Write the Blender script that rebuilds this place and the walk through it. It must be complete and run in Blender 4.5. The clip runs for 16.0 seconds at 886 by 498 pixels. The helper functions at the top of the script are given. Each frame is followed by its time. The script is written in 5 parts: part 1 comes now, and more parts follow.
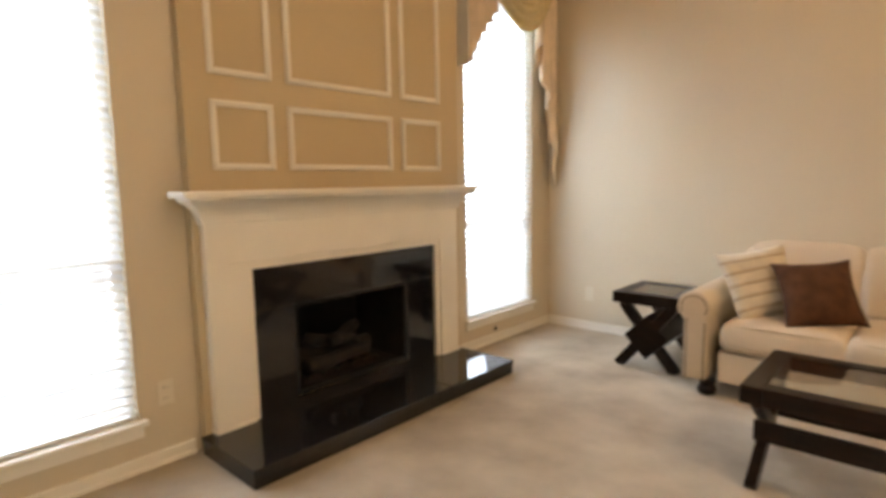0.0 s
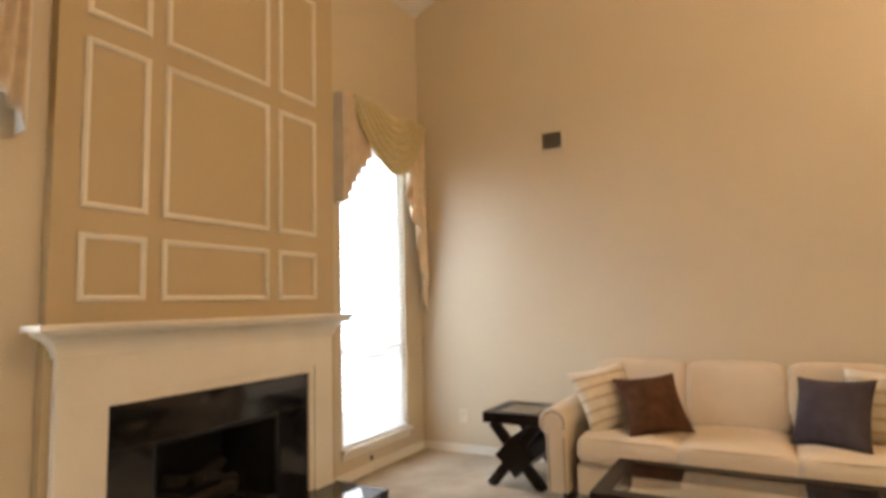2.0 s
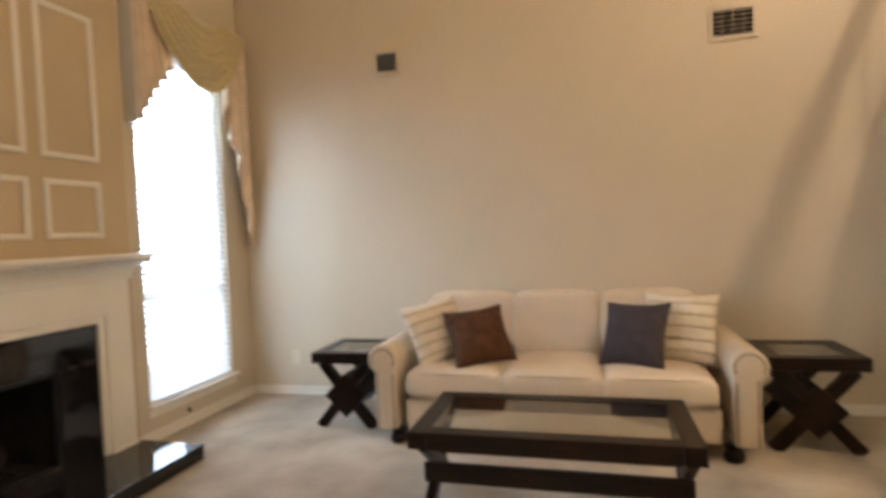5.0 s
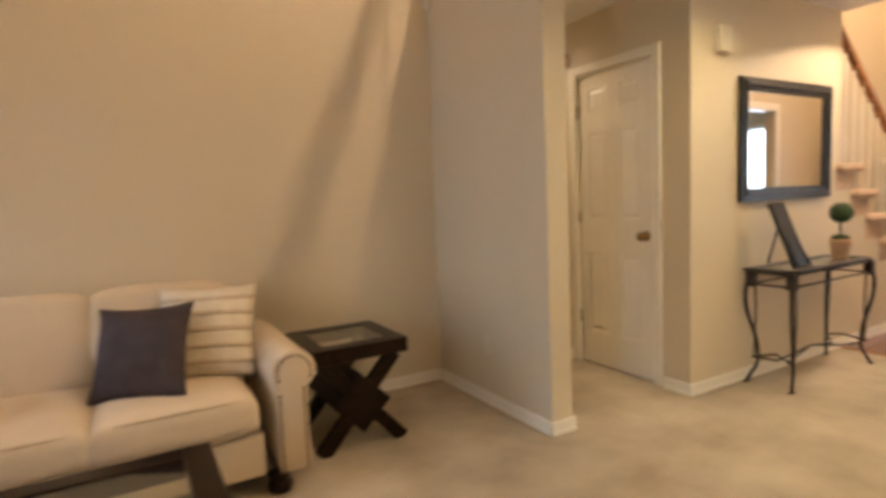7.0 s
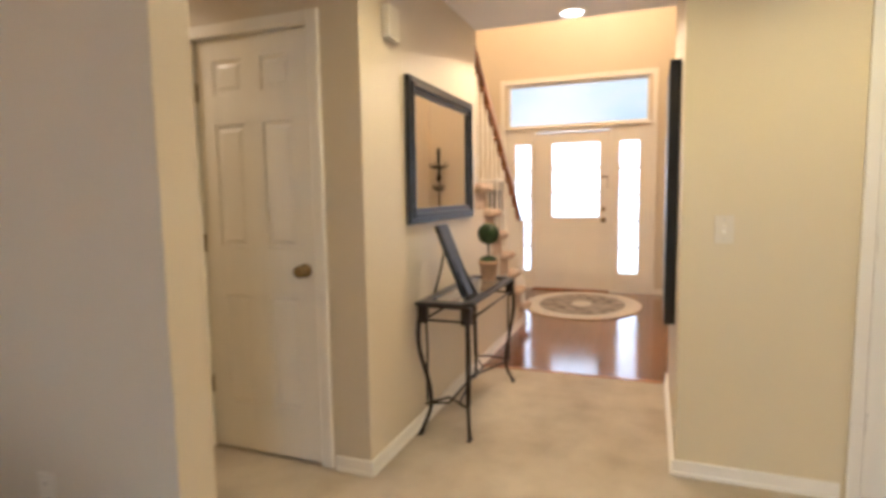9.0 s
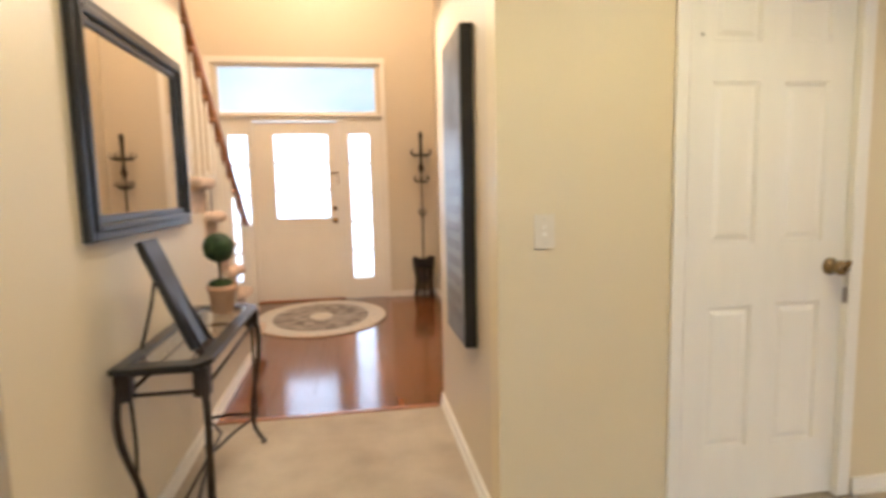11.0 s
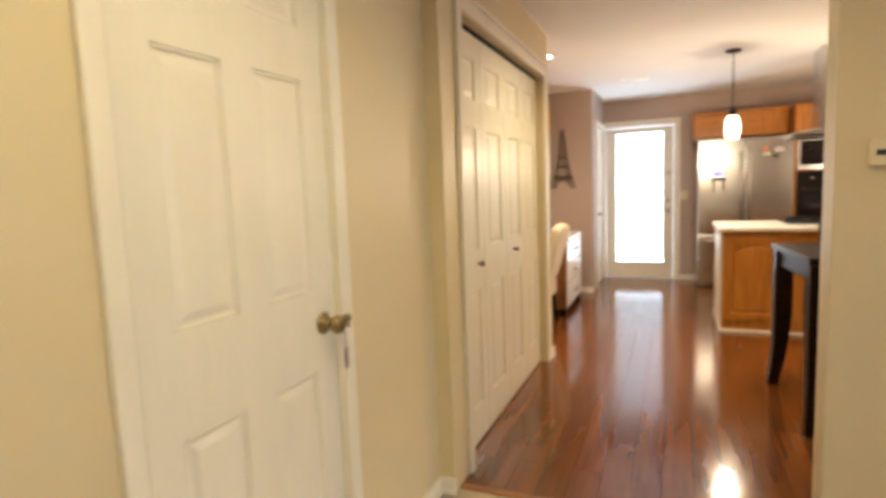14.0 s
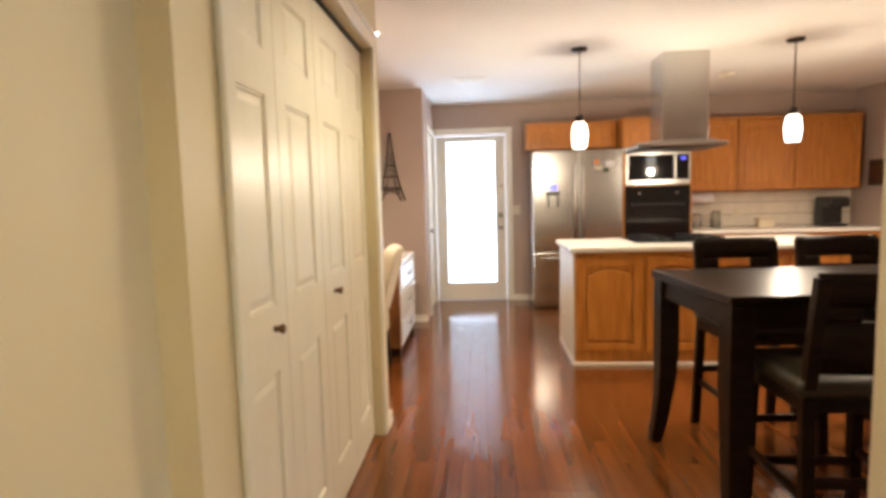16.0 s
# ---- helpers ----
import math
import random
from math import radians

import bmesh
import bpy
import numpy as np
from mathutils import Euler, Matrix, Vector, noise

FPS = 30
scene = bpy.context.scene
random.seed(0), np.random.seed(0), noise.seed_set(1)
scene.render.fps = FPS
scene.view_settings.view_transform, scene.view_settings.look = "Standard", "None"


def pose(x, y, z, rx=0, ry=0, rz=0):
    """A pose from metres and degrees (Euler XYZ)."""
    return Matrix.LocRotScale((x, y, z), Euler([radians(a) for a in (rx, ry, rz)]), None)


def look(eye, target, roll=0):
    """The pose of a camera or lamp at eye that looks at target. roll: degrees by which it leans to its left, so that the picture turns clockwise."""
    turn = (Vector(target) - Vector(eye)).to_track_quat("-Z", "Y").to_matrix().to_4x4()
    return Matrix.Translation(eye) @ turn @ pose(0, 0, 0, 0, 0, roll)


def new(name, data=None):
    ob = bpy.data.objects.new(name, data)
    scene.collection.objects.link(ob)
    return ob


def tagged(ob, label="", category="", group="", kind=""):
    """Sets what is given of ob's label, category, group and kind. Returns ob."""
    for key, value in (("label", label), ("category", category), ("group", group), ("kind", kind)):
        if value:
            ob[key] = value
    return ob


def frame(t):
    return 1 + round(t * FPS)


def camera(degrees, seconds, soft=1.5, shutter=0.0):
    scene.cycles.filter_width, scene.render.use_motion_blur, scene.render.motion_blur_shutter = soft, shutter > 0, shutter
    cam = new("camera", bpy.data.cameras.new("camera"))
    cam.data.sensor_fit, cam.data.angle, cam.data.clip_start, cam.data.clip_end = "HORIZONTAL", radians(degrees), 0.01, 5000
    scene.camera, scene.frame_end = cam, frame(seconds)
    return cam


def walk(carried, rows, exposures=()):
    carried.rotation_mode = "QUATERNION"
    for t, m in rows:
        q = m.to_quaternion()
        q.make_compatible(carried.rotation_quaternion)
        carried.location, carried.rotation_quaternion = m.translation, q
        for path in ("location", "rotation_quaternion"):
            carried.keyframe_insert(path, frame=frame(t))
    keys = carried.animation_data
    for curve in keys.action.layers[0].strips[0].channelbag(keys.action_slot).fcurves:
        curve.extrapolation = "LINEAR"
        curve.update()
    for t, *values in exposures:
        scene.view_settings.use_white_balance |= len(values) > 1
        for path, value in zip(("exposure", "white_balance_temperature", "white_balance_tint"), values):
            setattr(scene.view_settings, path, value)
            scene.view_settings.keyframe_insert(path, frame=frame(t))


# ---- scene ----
cam = camera(77.6, 16.0, soft=3.7, shutter=0.5)
PATH = [
    (0, (2.568, 1.741, 1.272), (1.231, 3.209, 1.033), -1.0),
    (0.5, (2.657, 1.671, 1.237), (1.450, 3.258, 1.073), -1.1),
    (1, (2.726, 1.606, 1.251), (1.614, 3.268, 1.188), -1.1),
    (1.5, (2.749, 1.627, 1.273), (1.698, 3.328, 1.331), -1.5),
    (2, (2.738, 1.600, 1.290), (1.748, 3.325, 1.492), -1.6),
    (2.5, (2.745, 1.630, 1.310), (1.780, 3.350, 1.634), -1.9),
    (3, (2.838, 1.632, 1.356), (1.884, 3.356, 1.702), -1.7),
    (3.2, (2.872, 1.631, 1.366), (1.912, 3.354, 1.694), -1.7),
    (5.5, (2.774, 2.013, 1.281), (2.597, 4.001, 1.145), -2.8),
    (6, (2.753, 2.151, 1.290), (3.009, 4.127, 1.115), -3.1),
    (6.5, (2.873, 2.466, 1.221), (3.496, 4.358, 1.047), -2.4),
    (7, (3.011, 2.785, 1.215), (4.000, 4.514, 1.036), -2.4),
    (7.5, (3.131, 3.031, 1.248), (4.431, 4.538, 1.054), -2.4),
    (8, (3.334, 3.244, 1.274), (4.860, 4.520, 1.064), -1.8),
    (8.5, (3.486, 3.462, 1.280), (5.208, 4.458, 1.075), -1.2),
    (9, (3.688, 3.645, 1.275), (5.549, 4.351, 1.078), -0.9),
    (9.2, (3.787, 3.692, 1.276), (5.678, 4.313, 1.080), -1.0),
    (11.3, (4.560, 4.016, 1.261), (6.485, 3.521, 1.037), -1.3),
    (11.5, (4.628, 4.009, 1.257), (6.517, 3.392, 1.031), -1.3),
    (12, (4.692, 4.090, 1.261), (6.449, 3.162, 1.028), -1.1),
    (12.5, (4.752, 4.107, 1.275), (6.317, 2.885, 1.031), -0.6),
    (13, (4.909, 3.958, 1.272), (6.246, 2.489, 1.040), -0.2),
    (13.5, (5.127, 3.743, 1.277), (6.209, 2.079, 1.034), 0.1),
    (14, (5.341, 3.532, 1.311), (6.115, 1.700, 1.097), -2.2),
    (14.5, (5.446, 3.254, 1.325), (6.002, 1.345, 1.117), -3.2),
    (15, (5.550, 2.917, 1.323), (5.920, 0.963, 1.109), -2.5),
    (15.5, (5.617, 2.682, 1.319), (5.835, 0.705, 1.109), -1.2),
    (16, (5.640, 2.457, 1.306), (5.788, 0.471, 1.117), -1.5),
]
EXPOSURES = [
    (0.0, -0.03, 6500, 14), (1.5, -0.06, 6750, 16), (3.2, -0.06, 6450, 12), (5.3, -0.12, 5800, 13), (6.5, -0.16, 6500, 15), (8.0, -0.2, 6150, 15),
    (9.0, -0.16, 5750, 14), (11.5, -0.08, 5550, 12), (12.5, -0.12, 5800, 10), (14.5, -0.12, 6300, 10), (16.0, -0.1, 5800, 10),
]
walk(cam, [(t, look(eye, target, roll)) for t, eye, target, roll in PATH], EXPOSURES)
W_WIN, W_FRONT, W_BACK, W_LOFT, W_CAN, W_PEND, W_FOYER, W_HALL = 80, 42, 65, 186, 120, 46, 190, 125
G_DAY, G_TREE = 1.15, 1.25

# ---- world and light ----
world = bpy.data.worlds.new("world")
scene.world = world
world.use_nodes = True
wn = world.node_tree
sky = wn.nodes.new("ShaderNodeTexSky")
sky.sky_type = "NISHITA"
sky.sun_disc = False
sky.sun_elevation, sky.sun_rotation = radians(48), radians(200)
wn.nodes["Background"].inputs["Strength"].default_value = 0.12
wn.links.new(sky.outputs["Color"], wn.nodes["Background"].inputs["Color"])


def lamp(name, kind, loc, watts, color, size=0.1, target=None, size_y=None, spot=None, blend=0.6):
    data = bpy.data.lights.new(name, kind)
    data.energy, data.color = watts, color
    if kind == "AREA":
        data.size = size
        if size_y:
            data.shape, data.size_y = "RECTANGLE", size_y
    else:
        data.shadow_soft_size = size
    if spot:
        data.spot_size, data.spot_blend = radians(spot), blend
    ob = new(name, data)
    ob.matrix_world = look(loc, target) if target else Matrix.Translation(loc)
    return ob


DAY = (0.74, 0.87, 1.0)
WARM = (1.0, 0.77, 0.51)
LOFTC = (1.0, 0.72, 0.44)
HALLC = (1.0, 0.81, 0.42)
sun = lamp("sun", "SUN", (0, 0, 20), 1.0, (1.0, 0.95, 0.88), target=(-4, 7, 0))
sun.data.angle = radians(10)
lamp("window_light", "AREA", (-0.36, 5.27, 1.50), W_WIN, DAY, 0.9, (1.0, 5.27, 1.21), 2.3)
lamp("window_light", "AREA", (-0.36, 2.09, 1.50), W_WIN, DAY, 0.9, (1.0, 2.09, 1.21), 2.3)
lamp("front_door_light", "AREA", (11.4, 4.57, 1.1), W_FRONT, DAY, 1.8, (8, 4.57, 1.1), 1.8)
lamp("study_window_light", "AREA", (10.86, 1.80, 1.35), W_FRONT * 0.6, DAY, 1.2, (8, 1.80, 1.2), 1.3)
lamp("back_door_light", "AREA", (5.79, -4.62, 1.1), W_BACK, DAY, 0.7, (5.79, 0, 1.0), 1.8)
lamp("loft_bulb", "POINT", (5.15, 3.3, 4.15), W_LOFT, LOFTC, 0.03)
# Unseen bulb, assumed from the warm bright foyer walls.
lamp("foyer_unseen_bulb", "POINT", (9.3, 4.4, 4.2), W_FOYER, LOFTC, 0.12)
lamp("hall_downlight_and_fill", "SPOT", (5.75, 4.15, 2.385), W_HALL * 0.42, HALLC, 0.06, (5.75, 4.15, 0), spot=160)
# Unseen spot, added to brighten the switch wall and door_2.
lamp("hall_downlight_and_fill", "SPOT", (5.35, 2.80, 2.385), W_HALL * 0.50, HALLC, 0.06, (5.35, 2.80, 0), spot=162)
lamp("hall_downlight_and_fill", "SPOT", (7.36, 4.14, 2.385), W_CAN * 0.65, WARM, 0.03, (7.36, 4.14, 0), spot=148, blend=0.2)
lamp("kitchen_downlight_and_fill", "SPOT", (6.38, -1.30, 2.385), W_CAN, WARM, 0.06, (6.38, -1.30, 0), spot=150)
lamp("kitchen_downlight_and_fill", "SPOT", (5.4, 0.25, 2.385), W_CAN * 0.7, HALLC, 0.06, (5.4, 0.25, 0), spot=150)
# Unseen strong spot, added to brighten the oak cabinets and backsplash.
lamp("kitchen_downlight_and_fill", "SPOT", (2.2, -1.3, 2.385), W_CAN * 3.4, WARM, 0.06, (2.2, -1.3, 0), spot=150)
# Unseen spot, added to lift the hall end round door_1.
lamp("hall_downlight_and_fill", "SPOT", (5.38, 6.35, 2.385), W_HALL * 0.36, WARM, 0.06, (5.38, 6.35, 0), spot=165)
lamp("pendant_bulb", "POINT", (4.88, -1.96, 1.58), W_PEND, WARM, 0.04)
lamp("pendant_bulb", "POINT", (3.29, -1.96, 1.58), W_PEND, WARM, 0.04)


# ---- materials ----
def mat(name, c, rough=0.5, metal=0.0, var=0.08, scale=3.0, bump=0.0, bscale=150.0, coat=0.0, stretch=(1, 1, 1), detail=4.0, spec=0.5, tint=0.0, rvar=0.0, c2=None):
    m = bpy.data.materials.new(name)
    m.use_nodes = True
    nt = m.node_tree
    b = nt.nodes["Principled BSDF"]
    tc = nt.nodes.new("ShaderNodeTexCoord")
    mp = nt.nodes.new("ShaderNodeMapping")
    mp.inputs["Scale"].default_value = stretch
    nt.links.new(tc.outputs["Object"], mp.inputs["Vector"])
    if tint:
        info = nt.nodes.new("ShaderNodeObjectInfo")
        spread = nt.nodes.new("ShaderNodeMath")
        spread.operation = "MULTIPLY"
        spread.inputs[1].default_value = 83.0
        nt.links.new(info.outputs["Random"], spread.inputs[0])
        nt.links.new(spread.outputs["Value"], mp.inputs["Location"])
    n1 = nt.nodes.new("ShaderNodeTexNoise")
    n1.inputs["Scale"].default_value, n1.inputs["Detail"].default_value = scale, detail
    nt.links.new(mp.outputs["Vector"], n1.inputs["Vector"])
    ramp = nt.nodes.new("ShaderNodeValToRGB")
    lo = c2 if c2 else [max(0.0, v * (1 - var)) for v in c]
    hi = c if c2 else [min(1.0, v * (1 + var)) for v in c]
    ramp.color_ramp.elements[0].position, ramp.color_ramp.elements[1].position = 0.33, 0.67
    ramp.color_ramp.elements[0].color, ramp.color_ramp.elements[1].color = (*lo, 1), (*hi, 1)
    nt.links.new(n1.outputs["Fac"], ramp.inputs["Fac"])
    col = ramp.outputs["Color"]
    if tint:
        hsv = nt.nodes.new("ShaderNodeHueSaturation")
        mr = nt.nodes.new("ShaderNodeMapRange")
        mr.inputs["To Min"].default_value, mr.inputs["To Max"].default_value = 1 - tint, 1 + tint
        nt.links.new(info.outputs["Random"], mr.inputs["Value"])
        nt.links.new(mr.outputs["Result"], hsv.inputs["Value"])
        nt.links.new(col, hsv.inputs["Color"])
        col = hsv.outputs["Color"]
    nt.links.new(col, b.inputs["Base Color"])
    b.inputs["Roughness"].default_value, b.inputs["Metallic"].default_value = rough, metal
    b.inputs["Coat Weight"].default_value = coat
    b.inputs["Coat Roughness"].default_value = 0.12
    b.inputs["Specular IOR Level"].default_value = spec
    if rvar:
        r2 = nt.nodes.new("ShaderNodeMapRange")
        r2.inputs["To Min"].default_value, r2.inputs["To Max"].default_value = rough - rvar, rough + rvar
        nt.links.new(n1.outputs["Fac"], r2.inputs["Value"])
        nt.links.new(r2.outputs["Result"], b.inputs["Roughness"])
    if bump:
        n2 = nt.nodes.new("ShaderNodeTexNoise")
        n2.inputs["Scale"].default_value, n2.inputs["Detail"].default_value = bscale, 3
        nt.links.new(mp.outputs["Vector"], n2.inputs["Vector"])
        bp = nt.nodes.new("ShaderNodeBump")
        bp.inputs["Strength"].default_value, bp.inputs["Distance"].default_value = bump, 0.01
        nt.links.new(n2.outputs["Fac"], bp.inputs["Height"])
        nt.links.new(bp.outputs["Normal"], b.inputs["Normal"])
    return m


def glow(name, c, strength, c2=None):
    m = bpy.data.materials.new(name)
    m.use_nodes = True
    nt = m.node_tree
    nt.nodes.remove(nt.nodes["Principled BSDF"])
    e = nt.nodes.new("ShaderNodeEmission")
    e.inputs["Strength"].default_value = strength
    e.inputs["Color"].default_value = (*c, 1)
    if c2:
        n = nt.nodes.new("ShaderNodeTexNoise")
        n.inputs["Scale"].default_value, n.inputs["Detail"].default_value = 2.2, 4
        r = nt.nodes.new("ShaderNodeValToRGB")
        r.color_ramp.elements[0].position, r.color_ramp.elements[1].position = 0.4, 0.58
        r.color_ramp.elements[0].color, r.color_ramp.elements[1].color = (*c2, 1), (*c, 1)
        nt.links.new(n.outputs["Fac"], r.inputs["Fac"])
        nt.links.new(r.outputs["Color"], e.inputs["Color"])
    nt.links.new(e.outputs["Emission"], nt.nodes["Material Output"].inputs["Surface"])
    return m


def glass(name, rough=0.0, c=(1, 1, 1)):
    m = bpy.data.materials.new(name)
    m.use_nodes = True
    nt = m.node_tree
    b = nt.nodes["Principled BSDF"]
    b.inputs["Base Color"].default_value = (*c, 1)
    b.inputs["Roughness"].default_value, b.inputs["Transmission Weight"].default_value = rough, 1.0
    b.inputs["IOR"].default_value = 1.45
    return m


PAINT = mat("beige_wall_paint", (0.60, 0.515, 0.375), 0.46, var=0.025, scale=0.9, bump=0.10, bscale=220)
# Wall beige brightened and yellowed: warm hall light put into the colour.
PAINT_HALL_LIT = mat("beige_paint_hall_lit", (0.66, 0.56, 0.36), 0.42, var=0.025, scale=0.9, bump=0.10, bscale=220)
PAINT_C = mat("tan_chimney_paint", (0.52, 0.41, 0.245), 0.62, var=0.03, scale=0.9, bump=0.12, bscale=220)
PAINT_K = mat("taupe_kitchen_paint", (0.44, 0.345, 0.29), 0.62, var=0.03, scale=0.9, bump=0.12, bscale=220)
CEIL = mat("white_ceiling_paint", (0.80, 0.78, 0.75), 0.85, var=0.02, scale=1.5, bump=0.35, bscale=90)
TRIM = mat("white_trim_paint", (0.79, 0.745, 0.65), 0.32, var=0.02, scale=4, bump=0.04, bscale=60)
DOORP = mat("cream_door_paint", (0.80, 0.755, 0.65), 0.3, var=0.02, scale=5, bump=0.12, bscale=45, stretch=(3, 3, 0.5))
CARPET = mat("beige_carpet", (0.63, 0.54, 0.41), 0.97, scale=2.6, c2=(0.43, 0.355, 0.26), bump=1.0, bscale=220, spec=0.15, detail=9)
OAKFLOOR = mat("red_brown_wood_floor", (0.180, 0.054, 0.0100), 0.15, scale=2.4, c2=(0.100, 0.030, 0.0065), stretch=(7, 0.55, 1), coat=0.3, tint=0.16, detail=6)
GROUT = mat("dark_floor_gap", (0.05, 0.02, 0.01), 0.7)
MARBLE = mat("black_marble", (0.018, 0.017, 0.018), 0.08, scale=5, c2=(0.006, 0.006, 0.007), spec=0.6, detail=9)
SOOT_AND_GAPS = mat("soot_and_dark_gaps", (0.008, 0.007, 0.006), 0.9, var=0.4, scale=9, bump=0.4, bscale=30)
LOG = mat("charred_ceramic_log", (0.018, 0.013, 0.008), 0.9, c2=(0.007, 0.0055, 0.0045), scale=14, bump=0.8, bscale=40)
ESPRESSO = mat("espresso_stained_wood", (0.016, 0.0075, 0.0035), 0.30, c2=(0.007, 0.0035, 0.002), scale=5, stretch=(1, 7, 7), bump=0.06, bscale=30, spec=0.16)
LINEN = mat("cream_linen_upholstery", (0.66, 0.54, 0.39), 0.92, var=0.025, scale=9, bump=0.4, bscale=420, spec=0.2)
BROWNF = mat("chocolate_brown_fabric", (0.085, 0.035, 0.015), 0.8, var=0.25, scale=14, bump=0.4, bscale=380, spec=0.2)
NAVYF = mat("charcoal_plum_fabric", (0.050, 0.036, 0.040), 0.7, var=0.2, scale=14, bump=0.4, bscale=380, spec=0.3)
STRIPE_D = mat("tan_stripe_fabric", (0.54, 0.42, 0.28), 0.85, var=0.1, scale=20, bump=0.4, bscale=380)
CREAMF = mat("ivory_fabric", (0.70, 0.61, 0.46), 0.9, var=0.06, scale=20, bump=0.4, bscale=380)
NAIL = mat("bronze_nailhead", (0.20, 0.12, 0.06), 0.35, metal=1.0)
BLACKW = mat("black_lacquered_wood", (0.010, 0.010, 0.010), 0.3, var=0.3, scale=8)
IRON = mat("dark_wrought_iron", (0.035, 0.026, 0.020), 0.42, metal=0.7, var=0.25, scale=20, bump=0.2, bscale=90)
BRASS = mat("antique_brass", (0.33, 0.24, 0.12), 0.25, metal=1.0, var=0.1)
NICKEL = mat("satin_nickel", (0.50, 0.45, 0.38), 0.28, metal=1.0, var=0.05)
STEEL = mat("brushed_stainless_steel", (0.58, 0.57, 0.54), 0.24, metal=1.0, var=0.008, scale=6, stretch=(12, 12, 0.3), rvar=0.012)
OVENB = mat("black_glass_front", (0.008, 0.008, 0.009), 0.06, var=0.1)
PLASTICB = mat("black_plastic", (0.015, 0.015, 0.016), 0.35)
PLASTICW = mat("ivory_plastic", (0.66, 0.59, 0.46), 0.4, var=0.02)
OAK = mat("honey_oak", (0.56, 0.228, 0.040), 0.28, c2=(0.41, 0.148, 0.021), scale=4, stretch=(7, 7, 0.8), bump=0.06, bscale=40, coat=0.2, detail=6)
HANDRAIL = mat("reddish_oak_rail", (0.33, 0.13, 0.04), 0.3, c2=(0.22, 0.08, 0.022), scale=8, coat=0.2)
QUARTZ = mat("white_countertop", (0.80, 0.77, 0.70), 0.18, var=0.04, scale=30)
TILE = mat("pale_backsplash_tile", (0.72, 0.66, 0.56), 0.25, var=0.05, scale=8, tint=0.04)
LEATHER = mat("dark_olive_leather_seat", (0.015, 0.011, 0.005), 0.45, bump=0.3, bscale=120)
SWAG = mat("sage_gold_silk", (0.58, 0.49, 0.27), 0.45, var=0.10, scale=12, bump=0.15, bscale=200, stretch=(1, 1, 6))
JABOT = mat("peach_beige_silk", (0.70, 0.57, 0.41), 0.5, var=0.08, scale=12, bump=0.15, bscale=200)
LINING = mat("pale_curtain_lining", (0.66, 0.64, 0.60), 0.7, var=0.04, scale=8)
BLIND = mat("white_blind_slat", (0.82, 0.83, 0.82), 0.45, var=0.02)
STAIRC = mat("pinkish_beige_stair_carpet", (0.60, 0.45, 0.33), 0.97, var=0.12, scale=30, bump=0.9, bscale=250, spec=0.1)
LEAF = mat("dark_green_boxwood", (0.035, 0.075, 0.018), 0.6, c2=(0.014, 0.035, 0.008), scale=30)
TERRA = mat("pale_terracotta", (0.50, 0.30, 0.17), 0.8, var=0.1, scale=16, bump=0.2)
SOIL = mat("brown_moss", (0.05, 0.045, 0.02), 0.95, var=0.4, scale=40, bump=0.6)
RUG_A = mat("cream_rug_wool", (0.56, 0.50, 0.41), 0.97, var=0.12, scale=30, bump=0.8, bscale=250)
RUG_B = mat("grey_taupe_rug_wool", (0.13, 0.105, 0.085), 0.97, scale=9, c2=(0.42, 0.36, 0.29), bump=0.8, bscale=250)
ORANGE = mat("orange_curtain_fabric", (0.85, 0.26, 0.05), 0.8, var=0.1, scale=10)
WHITEF = mat("white_sheer_fabric", (0.75, 0.72, 0.74), 0.8, var=0.06, scale=10)
CANVAS = mat("grey_blue_canvas_print", (0.20, 0.21, 0.23), 0.38, c2=(0.10, 0.105, 0.115), scale=5, detail=8)
PRINTD = mat("dark_grey_print_ink", (0.10, 0.105, 0.115), 0.38, var=0.2, scale=9)
MIRROR = mat("silvered_mirror", (0.92, 0.92, 0.92), 0.01, metal=1.0, var=0.0)
GLASS = glass("clear_glass")
SMOKE = glass("grey_tinted_glass", 0.02, (0.80, 0.82, 0.80))
GROUND = mat("pale_ground", (0.35, 0.33, 0.28), 0.9, var=0.2, scale=0.6)
DAYGLOW = glow("hazy_daylight", (0.93, 0.97, 1.0), G_DAY)
TREEGLOW = glow("hazy_sky_and_trees", (0.95, 0.98, 1.0), G_TREE, (0.62, 0.77, 0.81))
LAMPGLOW = glow("lit_lamp_glass", (1.0, 0.86, 0.66), 9.0)
BULBGLOW = glow("lit_downlight", (1.0, 0.90, 0.74), 14.0)
BLUELED = glow("blue_display", (0.15, 0.15, 1.0), 2.5)


# ---- mesh helpers ----
def bx(x0, y0, z0, x1, y1, z1, b=0.0, seg=2):
    bm = bmesh.new()
    bmesh.ops.create_cube(bm, size=1.0, matrix=Matrix.Translation(((x0 + x1) / 2, (y0 + y1) / 2, (z0 + z1) / 2)) @ Matrix.Diagonal((abs(x1 - x0), abs(y1 - y0), abs(z1 - z0), 1)))
    if b > 0:
        bmesh.ops.bevel(bm, geom=bm.edges[:], offset=b, segments=seg, affect="EDGES", profile=0.5)
    return bm


def join(*bms):
    out = bms[0]
    for other in bms[1:]:
        me = bpy.data.meshes.new("tmp")
        other.to_mesh(me)
        out.from_mesh(me)
        other.free()
        bpy.data.meshes.remove(me)
    return out


def moved(bm, m):
    bmesh.ops.transform(bm, matrix=m, verts=bm.verts[:])
    return bm


